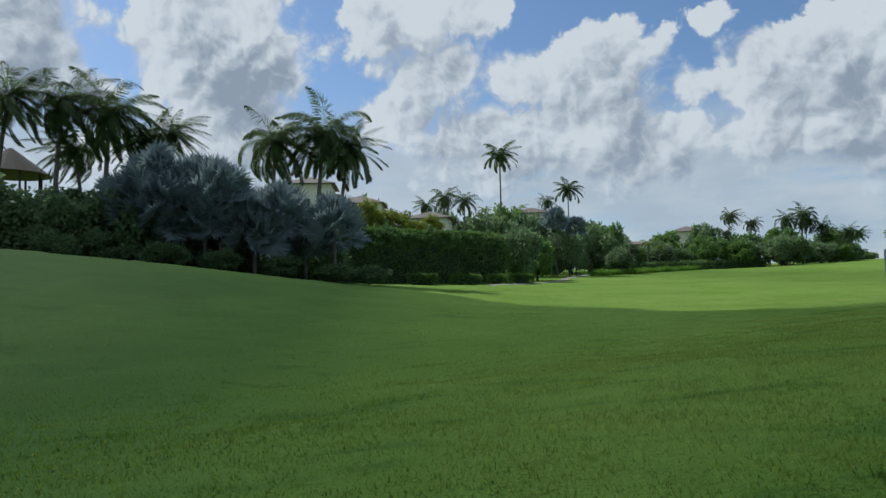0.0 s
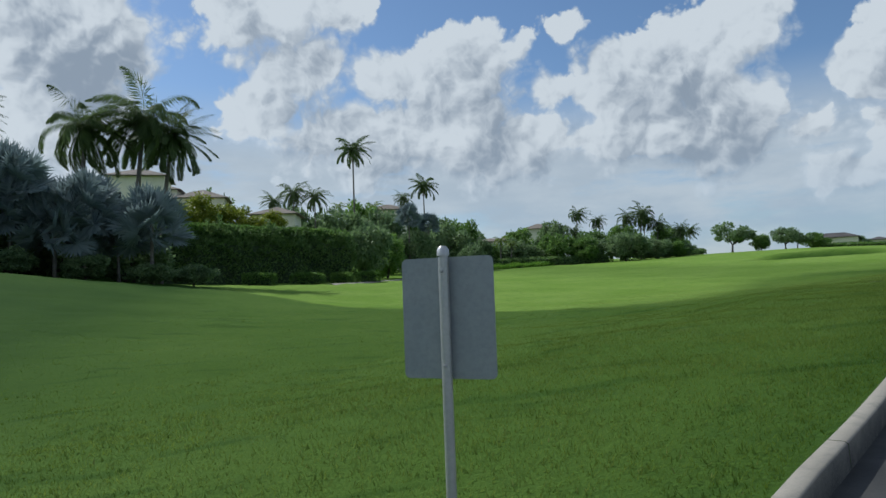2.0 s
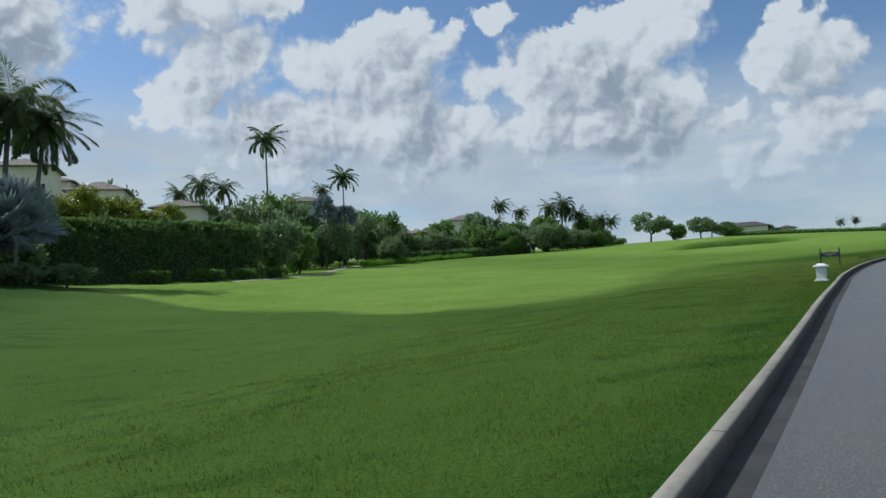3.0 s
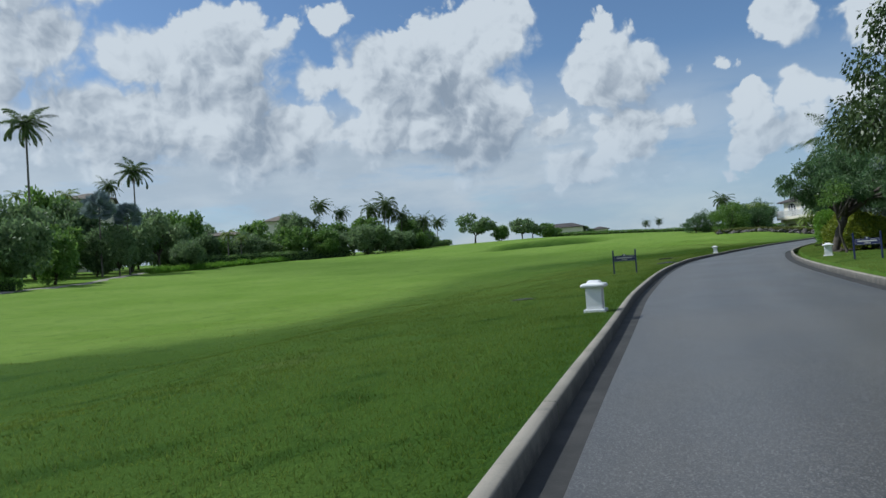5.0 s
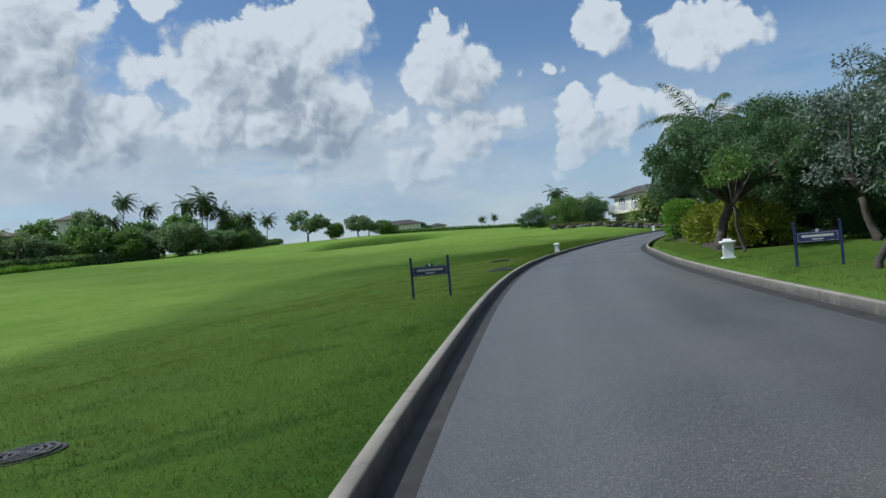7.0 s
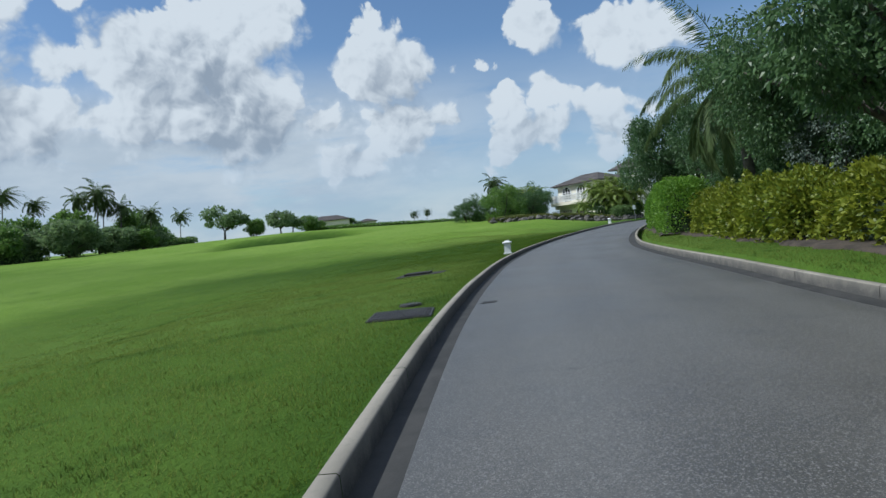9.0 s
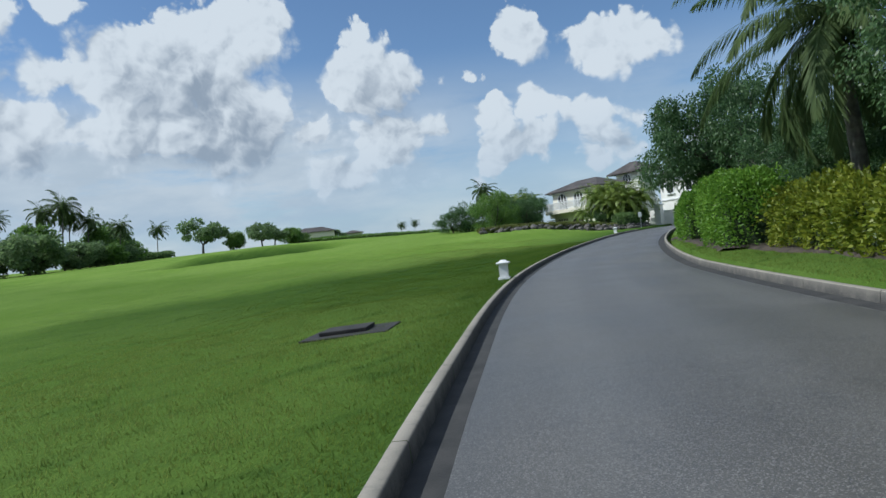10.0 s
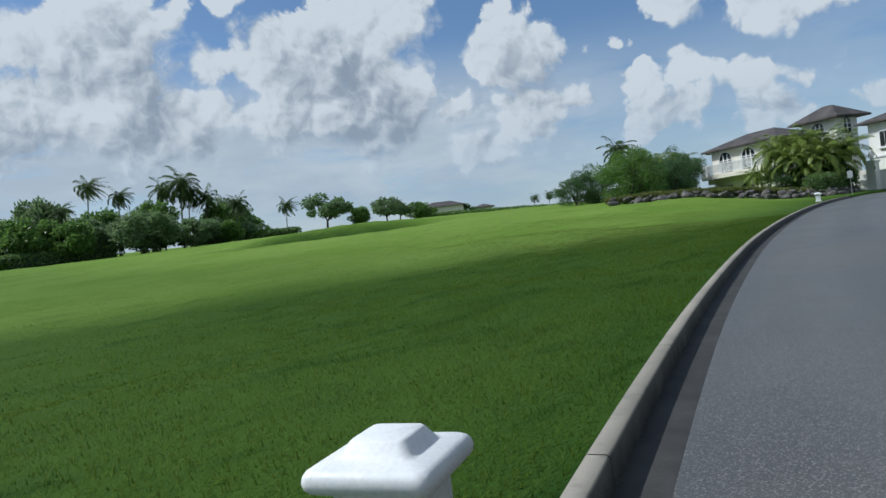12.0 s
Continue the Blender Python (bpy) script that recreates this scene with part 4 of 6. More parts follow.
FAR_DARK = [tree_mesh(70 + i, 4.0, 3.4, 30, 1.5, 6000, 0.55, "leaf_hazed", 0.2, trunk_h=1.4, ratio=0.6) for i in range(3)]
FAR_MID = [tree_mesh(80 + i, 4.0, 3.4, 32, 1.4, 6000, 0.55, "leaf_mid", 0.2, trunk_h=1.4, ratio=0.6) for i in range(3)]
FAR_OPEN = [tree_mesh(90 + i, 4.4, 2.4, 22, 1.25, 3600, 0.55, "leaf_hazed", 0.5, trunk_h=2.4, ratio=0.6) for i in range(2)]


def hedge(name, a, b, h, thick, leaves, size, mat, label, z0=None, uneven=0.12, lump=1.0, category="hedge", square=3.0):
    """A clipped or loose hedge between two places: dark filler boxes and a rounded coat of leaves."""
    g = np.random.default_rng(int(abs(a[0] * 13 + a[1] * 7)) + 5)
    a, b = np.array(a, float), np.array(b, float)
    run = np.hypot(*(b - a))
    way = (b - a) / run
    nrm = np.array([-way[1], way[0]])
    top = tagged(new(name), label, category)
    q = g.random(leaves) * run
    ang = g.uniform(-0.25, math.pi + 0.25, leaves)
    ca, sa = np.cos(ang), np.sin(ang)
    r = (np.abs(ca) ** square + np.abs(sa) ** square) ** (-1 / square)
    wob = np.array([noise.noise((u * lump, v * 1.3 * lump, a[0])) + 0.5 * noise.noise((u * lump * 2.7, v * 3.1 * lump, a[1])) for u, v in zip(q, ang * h)])
    end = np.minimum(q, run - q) / (thick * 0.55)
    shrink = np.sqrt(np.clip(1 - np.clip(1 - end, 0, 1) ** 2, 0.0, 1)) * 0.55 + 0.45
    depth = 1 + uneven * wob / max(thick, 0.6) * 1.6 - np.abs(g.normal(0, 0.05, leaves))
    # a share of the leaves close the two ends
    cap = g.random(leaves) < min(0.35, thick / (run + 2 * thick))
    inside = np.sqrt(g.random(leaves))
    depth = np.where(cap, depth * inside, depth * shrink)
    q = np.where(cap, np.where(g.random(leaves) < 0.5, -1, 1) * (run / 2 + thick * 0.22 * (1 - inside ** 2) + uneven * wob * 0.4) + run / 2, q)
    off, up = ca * r * depth * thick / 2, np.maximum(sa * r * depth * h * 0.62 + h * 0.38, 0.03 + 0.3 * g.random(leaves))
    up = np.where(sa < 0.35, np.clip(h * (0.38 + sa * 0.9) - 0.05 * h + g.normal(0, 0.1, leaves) * h, 0.02, None), up)
    xy = a + way * q[:, None] + nrm * off[:, None]
    ts = np.linspace(-0.05, 1.05, 26)
    zz = np.interp(q / run, ts, [on(*(a + way * u * run)) for u in ts]) if z0 is None else np.full(leaves, z0)
    p = np.c_[xy, zz + up]
    out = np.c_[nrm[0] * ca, nrm[1] * ca, np.maximum(sa, 0)]
    w = unit(out * 0.7 + g.normal(0, 0.55, (leaves, 3)) + np.array([0, 0, 0.1]))
    s = unit(np.cross(w, g.normal(0, 1, (leaves, 3))))
    v, f = kites(p, w, s, size * g.uniform(0.7, 1.4, leaves), size * 0.62)
    raw("foliage", v, f, mat, top)
    # solid filler boxes, coloured as dark as the shade between the leaves
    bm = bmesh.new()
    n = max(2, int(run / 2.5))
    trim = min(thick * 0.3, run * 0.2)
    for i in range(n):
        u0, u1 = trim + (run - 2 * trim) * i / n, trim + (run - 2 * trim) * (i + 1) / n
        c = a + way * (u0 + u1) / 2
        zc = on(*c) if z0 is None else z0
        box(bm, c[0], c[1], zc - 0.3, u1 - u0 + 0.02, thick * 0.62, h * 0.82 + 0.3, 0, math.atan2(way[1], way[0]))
    tagged(part("branch_core", bm, "hedge_core", top, "dark filler boxes inside the leaves"), kind="stuff")
    return top


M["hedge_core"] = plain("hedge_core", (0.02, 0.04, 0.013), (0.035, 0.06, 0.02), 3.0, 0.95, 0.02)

# ---- the terrace on the slope: retaining wall, hedges, palms ----
M["wall_stone"] = plain("wall_stone", (0.10, 0.095, 0.085), (0.22, 0.205, 0.18), 1.2, 0.9, 0.03, fine=9)
A0, A1 = np.array([-60.0, 60.0]), np.array([20.0, 108.0])


def on_wall(run, behind=0.0):
    w = (A1 - A0) / np.hypot(*(A1 - A0))
    p = A0 + w * run + np.array([-w[1], w[0]]) * behind
    return float(p[0]), float(p[1])


def retaining_wall():
    top = tagged(new("retaining_wall"), "rough grey stone retaining wall half hidden by planting", "wall", kind="structure")
    bm = bmesh.new()
    w = (A1 - A0) / np.hypot(*(A1 - A0))
    for i in range(23):
        x, y = on_wall(i * 4 + 2, 2.6)
        box(bm, x, y, on(*on_wall(i * 4 + 2, 0)) - 1.0, 4.02, 0.7, 7.0, 0, math.atan2(w[1], w[0]))
    part("wall_core", bm, "wall_stone", top)
    g = np.random.default_rng(3)
    base = []
    for k in range(4):
        bm = bmesh.new()
        bmesh.ops.create_icosphere(bm, subdivisions=1, radius=0.5)
        for v in bm.verts:
            v.co += Vector(g.normal(0, 0.06, 3))
            v.co.y *= 0.5
        me = bpy.data.meshes.new("stone")
        bm.to_mesh(me)
        bm.free()
        me.materials.append(M["wall_stone"])
        base.append(me)
    for i in range(220):
        run, h = g.uniform(38, 78), g.uniform(0.2, 5.4)
        x, y = on_wall(run, 2.25)
        ob = new("stone", base[i % 4])
        ob.parent = top
        ob.location = (x, y, on(*on_wall(run, 0)) + h)
        ob.rotation_euler = (0, g.uniform(-0.3, 0.3), math.atan2(w[1], w[0]))
        ob.scale = (g.uniform(0.9, 1.7), 0.8, g.uniform(0.7, 1.2))


retaining_wall()
hedge("hedge", on_wall(52, 3.4), on_wall(93, 3.4), 2.4, 2.6, 22000, 0.36, "leaf_mid", "long clipped green hedge crowning the retaining wall", z0=8.6, uneven=0.3, lump=0.35)
# climbers that hang over the wall's face
hedge("climber", on_wall(58, 1.6), on_wall(93, 1.6), 6.3, 1.6, 20000, 0.4, "leaf_dark", "dark climbing plants covering the stone wall", uneven=0.9, lump=0.35, category="climber")
hedge("shrubbery", on_wall(-20, 1.2), on_wall(50, 1.2), 5.6, 3.0, 30000, 0.4, "leaf_dark", "dense dark shrubbery along the terrace foot", uneven=1.5, lump=0.22, category="shrub")
for a, b in (((3.3, 94.9), (7.0, 94.8)), ((9.4, 98.4), (13.4, 98.2)), ((15.2, 101.9), (17.6, 101.6)), ((19.2, 105.2), (22.2, 104.9))):
    hedge("low_hedge", a, b, 1.45, 1.4, 1500, 0.26, "leaf_mid", "low box-clipped hedge at the wall foot", uneven=0.08)

LIME = [tree_mesh(170 + i, 4.0, 3.4, 28, 1.4, 5000, 0.5, "leaf_yellow", 0.2, trunk_h=1.4, ratio=0.6) for i in range(2)]
CORAL = tree_mesh(175, 1.5, 1.2, 14, 0.6, 1500, 0.3, "leaf_coral", 0.0, trunk_h=0.4, trunk_r=0.06)
SIDE = "palms on the garden terrace"
for x, y, h, k, sc, lean, turn in (
        (-42.5, 79.5, 20.5, 0, 1.15, 1.5, 0), (-37.1, 81.5, 20.3, 1, 1.15, 1.0, 40), (-32.2, 83.1, 19.6, 2, 1.2, 0.6, 100), (-35.4, 84.5, 15.5, 1, 0.9, -0.8, 200),
        (-29.5, 86.5, 17.0, 0, 1.0, 0.8, 250), (-27.0, 89.1, 18.5, 2, 0.9, 0.5, 10), (-13.8, 86.5, 16.8, 1, 1.1, 0.8, 70), (-8.4, 87.4, 18.0, 2, 1.2, 1.2, 140), (-5.8, 88.0, 16.2, 0, 1.05, 1.6, 300)):
    palm(x, y, h + 4.3 - on(x, y), COCO[k], "tall coconut palm with wind-blown dark fronds", sc * 1.18, (lean, -0.2), turn, group=SIDE, trunk_r=0.2)
for x, y, h, k, sc, turn in ((-25.5, 74.6, 7.6, 1, 1.2, 30), (-22.0, 73.6, 7.0, 0, 1.25, 100), (-18.4, 74.6, 6.4, 1, 1.2, 10), (-13.4, 75.6, 5.0, 0, 1.2, 70), (-23.7, 75.6, 10.4, 0, 1.15, 0), (-19.7, 76.9, 10.2, 1, 1.1, 80), (-16.9, 75.0, 9.0, 0, 1.15, 160), (-11.3, 77.2, 7.2, 1, 1.25, 20), (-5.1, 77.0, 6.2, 0, 1.2, 220), (-8.6, 79.4, 5.2, 1, 1.0, 300), (-14.2, 78.6, 6.8, 1, 1.05, 120), (-27.5, 77.5, 8.2, 1, 1.05, 50), (-20.5, 74.0, 5.4, 0, 1.0, 190)):
    palm(x, y, h * 0.96, FAN[k], "silver-blue fan palm with stiff round leaves", sc * 1.08, (0, 0), turn, group="silver fan palms", trunk_r=0.15)
for x, y, k, sc, tall in ((-27.0, 71.5, 0, 0.6, 0.75), (-21.5, 71.2, 1, 0.55, 0.7), (-16.5, 72.6, 2, 0.5, 0.65), (-10.5, 74.5, 0, 0.5, 0.6), (-5.0, 76.0, 1, 0.5, 0.6), (-31.5, 69.5, 2, 0.65, 0.75), (-1.5, 79.5, 2, 0.5, 0.6)):
    tree(x, y, FAR_DARK[k], "dark low shrub under the fan palms", sc, tall, turn=x * 31, category="shrub", name="shrub")
for x, y, k, sc, tall in ((-40, 69, 0, 1.15, 1.0), (-34, 72, 1, 1.1, 1.0), (-28, 75.5, 2, 1.1, 1.0), (-46, 65.5, 1, 1.2, 1.0), (-22, 79, 0, 1.1, 1.0), (-15, 83, 2, 1.0, 0.95), (-9, 85.5, 1, 0.95, 0.85), (-53, 62, 2, 1.2, 1.0), (-60, 57, 0, 1.2, 1.0),
                          (-44, 79, 2, 0.85, 0.75), (-37, 83, 1, 0.8, 0.7), (-30, 87, 0, 0.8, 0.7), (-23, 90, 2, 0.8, 0.75), (-50, 76, 0, 0.9, 0.8), (-16, 93, 1, 0.8, 0.7)):
    tree(x, y, FAR_DARK[k], "dense dark green shade tree on the terrace slope", sc, tall, turn=k * 70)
for x, y, k, sc, tall in ((-4, 104, 0, 0.85, 0.85), (1.5, 107, 1, 0.8, 0.8), (6, 111, 0, 0.75, 0.7), (-9, 103, 1, 0.7, 0.7)):
    tree(x, y, LIME[k], "bright yellow-green garden shrub above the hedge", sc, tall, turn=k * 70, category="shrub", name="shrub")
for x, y, sc in ((9.5, 124, 1.5), (13.0, 126, 1.3), (11.5, 122, 1.1)):
    tree(x, y, CORAL, "coral-flowered garden shrub by the pavilion", sc, 0.8, category="shrub", name="shrub")


def far_roof(bm, x0, x1, y0, y1, z, rise, over):
    x0, x1, y0, y1 = x0 - over, x1 + over, y0 - over, y1 + over
    w, d = x1 - x0, y1 - y0
    k = min(w, d) / 2
    if w >= d:
        r0, r1 = (x0 + k, (y0 + y1) / 2, z + rise), (x1 - k, (y0 + y1) / 2, z + rise)
    else:
        r0, r1 = ((x0 + x1) / 2, y0 + k, z + rise), ((x0 + x1) / 2, y1 - k, z + rise)
    c = [bm.verts.new(p) for p in ((x0, y0, z), (x1, y0, z), (x1, y1, z), (x0, y1, z))]
    lo = [bm.verts.new((p.co.x, p.co.y, z - 0.16)) for p in c]
    a, b = bm.verts.new(r0), bm.verts.new(r1)
    if w >= d:
        for f in ((c[0], c[1], b, a), (c[1], c[2], b), (c[2], c[3], a, b), (c[3], c[0], a)):
            bm.faces.new(f)
    else:
        for f in ((c[0], c[1], a), (c[1], c[2], b, a), (c[2], c[3], b), (c[3], c[0], a, b)):
            bm.faces.new(f)
    for i in range(4):
        j = (i + 1) % 4
        bm.faces.new((lo[i], lo[j], c[j], c[i]))
    bm.faces.new(lo[::-1])


M["render_cream"] = plain("render_cream", (0.72, 0.68, 0.58), (0.79, 0.75, 0.65), 0.8, 0.85, 0.004, fine=14)
M["render_white"] = plain("render_white", (0.74, 0.73, 0.68), (0.82, 0.81, 0.77), 0.7, 0.8, 0.004, fine=14)
M["shingle"] = plain("shingle", (0.045, 0.04, 0.04), (0.1, 0.088, 0.085), 0.9, 0.9, 0.02, fine=8)
M["tile_roof"] = plain("tile_roof", (0.13, 0.11, 0.09), (0.22, 0.185, 0.15), 0.9, 0.9, 0.02, fine=7)
M["dark_glass"] = plain("dark_glass", (0.015, 0.017, 0.02), (0.03, 0.033, 0.037), 2.0, 0.08, 0.0)
M["shade_room"] = plain("shade_room", (0.03, 0.027, 0.024), (0.06, 0.052, 0.045), 1.0, 0.9)


def far_house(x, y, turn, w, d, h, rise, wall, roof, label, windows=3, z=None, storeys=1):
    z = on(x, y) if z is None else z
    top = empty("house", x, y, z, turn, label, "house")
    bm = bmesh.new()
    box(bm, 0, d / 2, -1.5, w, d, h + 1.5)
    part("wall", bm, wall, top)
    bm = bmesh.new()
    far_roof(bm, -w / 2, w / 2, 0, d, h, rise, 0.8)
    part("roof", bm, roof, top)
    for s in range(storeys):
        for i in range(windows):
            wx = -w / 2 + w * (i + 0.5) / windows
            wz = 0.9 + s * h / storeys
            bm = bmesh.new()
            box(bm, wx, -0.03, wz, 1.2, 0.1, 1.5, 0.01)
            win = part("window", bm, "white_paint", top)
            for k in (-1, 1):
                bm = bmesh.new()
                box(bm, wx + k * 0.28, -0.085, wz + 0.07, 0.5, 0.02, 1.36)
                part("pane", bm, "dark_glass", win)
    return top


far_house(-15, 131, 0, 9, 9, 10.5, 2.0, "render_cream", "tile_roof", "cream two-storey villa with a tiled hip roof behind palms", 3, storeys=2)
far_house(-6.5, 152, -4, 10, 9, 11.5, 2.2, "render_cream", "tile_roof", "cream two-storey villa above the hedge, hip roof", 3, storeys=2)
far_house(-16, 155, -4, 10, 9, 9.5, 2.0, "render_cream", "tile_roof", "cream villa wing with low tiled roof", 3)
far_house(8.0, 138, -12, 8.0, 8, 7.2, 1.8, "render_cream", "tile_roof", "small cream pavilion with a hipped tile roof over the hedge", 2, z=9.8)
far_house(41.0, 196, -12, 11, 10, 17.5, 2.0, "render_cream", "tile_roof", "pale villa glimpsed between palms on the ridge", 3)
far_house(76, 205, -20, 16, 9, 8.0, 1.2, "render_white", "tile_roof", "long low pale house behind a hedge", 4)
far_house(100, 225, -20, 10, 9, 12.5, 2.0, "render_cream", "tile_roof", "pale roofed house among the trees", 3)
far_house(231, 229, -45, 16, 9, 4.6, 2.0, "render_cream", "shingle", "distant low house with a dark hip roof on the ridge", 4)
far_house(250, 226, -45, 7, 6, 3.4, 1.2, "render_cream", "shingle", "small distant open pavilion on the ridge", 2)


def hut():
    x, y = -44.0, 85.2
    top = empty("thatched_hut", x, y, on(x, y) + 5.0, 0, "round hut with dark thatched roof on posts", "hut")
    bm = bmesh.new()
    bmesh.ops.create_cone(bm, segments=20, radius1=4.4, radius2=0.25, depth=3.2, cap_ends=True, matrix=Matrix.Translation((0, 0, 2.6)))
    part("thatch", bm, "rust", top)
    for i in range(8):
        bm = bmesh.new()
        a = 6.2832 * i / 8
        tube(bm, [(3.4 * math.cos(a), 3.4 * math.sin(a), -5.5), (3.4 * math.cos(a), 3.4 * math.sin(a), 1.2)], 0.13, 8)
        part("post", bm, "bark", top)


hut()

# trees and palms over the hedge and beyond
for x, y, h, kind, label, sc, turn in (
        (27.2, 164.9, 29.5, ROYAL, "very tall royal palm standing above the garden trees", 1.35, 20), (50.5, 190.7, 23.8, ROYAL, "tall royal palm with a bare pale trunk", 1.25, 100),
        (45.8, 197.0, 21.0, CALM[0], "slender palm with a compact crown", 0.85, 60), (35.9, 188.8, 17.8, LIGHT, "young yellow-green palm on the ridge", 1.3, 0), (26.0, 186, 17.5, LIGHT, "young yellow-green palm on the ridge", 1.1, 60),
        (12.5, 151.5, 18.0, CALM[1], "feathery palm among garden trees", 1.0, 0), (16.9, 151.1, 17.2, CALM[0], "feathery palm among garden trees", 0.95, 90), (8.5, 156, 16.5, CALM[1], "feathery palm among garden trees", 0.9, 200),
        (37.0, 150.0, 12.5, FAN[0], "green fan palm above the cart path", 1.0, 0), (42.0, 152.5, 11.0, FAN[1], "green fan palm above the cart path", 0.9, 50),
        (68.9, 179.6, 7.6, LIGHT, "young pale green palm on the lawn", 1.1, 0), (72.5, 181.0, 6.6, LIGHT, "young pale green palm on the lawn", 0.9, 70),
        (105.1, 207.4, 16.2, COCO[0], "coconut palm bent by the wind", 0.95, 0), (110.7, 204.4, 13.5, COCO[1], "coconut palm bent by the wind", 0.75, 30), (118.9, 199.8, 14.0, COCO[2], "coconut palm bent by the wind", 0.9, 60),
        (121.1, 194.6, 15.0, COCO[0], "coconut palm bent by the wind", 1.1, 90), (123.5, 196.6, 12.5, COCO[1], "coconut palm bent by the wind", 0.9, 120), (126, 193.0, 11.0, COCO[2], "coconut palm bent by the wind", 0.9, 160),
        (132, 190, 9.0, COCO[0], "coconut palm bent by the wind", 0.8, 200), (96, 190.4, 10.0, CALM[1], "palm among the boundary trees", 0.8, 10), (181.0, 254.8, 10.8, COCO[1], "lone coconut palm leaning on the skyline", 1.0, 0),
        (254.1, 204.1, 5.0, COCO[2], "distant palm on the skyline", 0.55, 0), (257.3, 199.9, 5.6, COCO[0], "distant palm on the skyline", 0.5, 40)):
    palm(x, y, h, kind, label, sc, (0.06 * h if kind in COCO else 0.0, -0.2), turn)

for x, y, rows, k, sc, tall, label in (
        (-7, 177, FAR_DARK, 0, 1.7, 1.55, "broad dark tree behind the villa"), (21.2, 155.7, FAR_DARK, 1, 1.6, 1.3, "dark spreading garden tree"), (27, 157, FAR_DARK, 2, 1.3, 1.3, "dark spreading garden tree"),
        (14, 160, FAR_DARK, 0, 1.3, 1.5, "dark spreading garden tree"), (22.2, 118.1, FAR_DARK, 1, 0.95, 1.4, "dense dark tree at the hedge corner"), (27.5, 126, FAR_MID, 0, 0.9, 1.1, "rounded green tree by the cart path"),
        (40, 151, FAR_DARK, 2, 0.8, 1.6, "narrow dark tree by the cart path"), (36.5, 153, FAR_DARK, 0, 0.8, 1.3, "narrow dark tree by the cart path"), (45, 168, FAR_DARK, 2, 1.2, 1.2, "dark dense boundary hedge tree"),
        (52, 175, FAR_OPEN, 0, 1.5, 1.25, "open-crowned tree on the ridge"), (35, 172, FAR_DARK, 1, 1.4, 1.6, "dark dense tree on the ridge"), (31, 175, FAR_MID, 1, 1.4, 1.7, "green tree on the ridge"),
        (54.1, 158.4, FAR_DARK, 1, 0.75, 1.2, "round clipped green lawn tree"), (62, 196, FAR_MID, 0, 1.3, 1.4, "tree behind the low house"), (70, 214, FAR_DARK, 2, 1.5, 1.2, "dark tree behind the low house"), (84, 206, FAR_MID, 1, 1.4, 1.1, "green tree on the garden boundary"),
        (93.8, 201.7, FAR_OPEN, 1, 1.2, 1.55, "tall dark open-crowned tree"), (89.0, 187.4, FAR_MID, 2, 1.35, 0.85, "broad green tree on the course boundary"), (95.5, 183.6, FAR_MID, 0, 1.2, 0.85, "broad green tree on the course boundary"),
        (101, 190, FAR_DARK, 0, 1.3, 0.8, "dark tree on the course boundary"), (108, 181.4, FAR_DARK, 1, 1.4, 0.85, "domed dark tree on the course boundary"), (113, 190, FAR_DARK, 2, 1.3, 0.75, "dark tree on the course boundary"),
        (119, 183, FAR_DARK, 0, 1.1, 0.7, "dark tree on the course boundary"), (125, 188, FAR_DARK, 1, 1.1, 0.75, "dark tree on the course boundary"), (131, 196, FAR_MID, 1, 1.2, 1.0, "green tree on the course boundary"), (137, 203, FAR_DARK, 2, 1.3, 1.1, "dark tree on the course boundary"),
        (56, 184, FAR_DARK, 1, 1.0, 0.9, "dark dense tree along the garden boundary"), (61, 187, FAR_MID, 2, 1.0, 0.85, "rounded green tree along the garden boundary"), (66, 190, FAR_DARK, 0, 1.1, 0.9, "dark dense tree along the garden boundary"), (71.5, 192, FAR_MID, 1, 1.0, 0.9, "rounded green tree along the garden boundary"),
        (77, 190, FAR_DARK, 2, 1.1, 1.0, "dark dense tree along the garden boundary"), (82.5, 192, FAR_DARK, 1, 1.0, 0.9, "dark dense tree along the garden boundary"), (105, 196, FAR_MID, 0, 1.2, 1.1, "green tree on the course boundary"), (116, 197, FAR_MID, 2, 1.3, 1.1, "green tree on the course boundary"),
        (128, 186, FAR_MID, 0, 0.9, 0.7, "green tree on the course boundary"), (134, 191, FAR_DARK, 1, 0.9, 0.7, "dark tree on the course boundary"), (144, 207, FAR_MID, 2, 1.0, 0.8, "green tree on the course boundary"), (30, 150, FAR_MID, 2, 1.0, 1.2, "green tree by the cart path"), (47, 178, FAR_MID, 1, 1.2, 1.3, "green tree on the ridge"), (40, 165, FAR_DARK, 0, 1.0, 1.2, "dark tree by the cart path"),
        (60, 205, FAR_DARK, 0, 1.5, 1.2, "dark dense tree on the ridge"), (48, 205, FAR_MID, 2, 1.6, 1.3, "green tree on the ridge")):
    tree(x, y, rows[k], label, sc, tall, turn=(x * 37) % 360)
for x, y, rows, k, sc, tall in ((177.3, 223.2, FAR_OPEN, 0, 1.7, 0.95), (188.3, 220.9, FAR_MID, 0, 0.95, 0.85), (197, 218.2, FAR_OPEN, 1, 1.3, 0.9), (203, 219, FAR_OPEN, 0, 1.1, 0.9), (211.8, 220.3, FAR_MID, 2, 0.95, 0.85), (220, 226, FAR_MID, 1, 1.0, 0.8), (242, 228, FAR_DARK, 0, 0.9, 0.7)):
    tree(x, y, rows[k], "round-headed tree on the far edge of the course", sc, tall, turn=(x * 53) % 360, group="trees along the ridge")
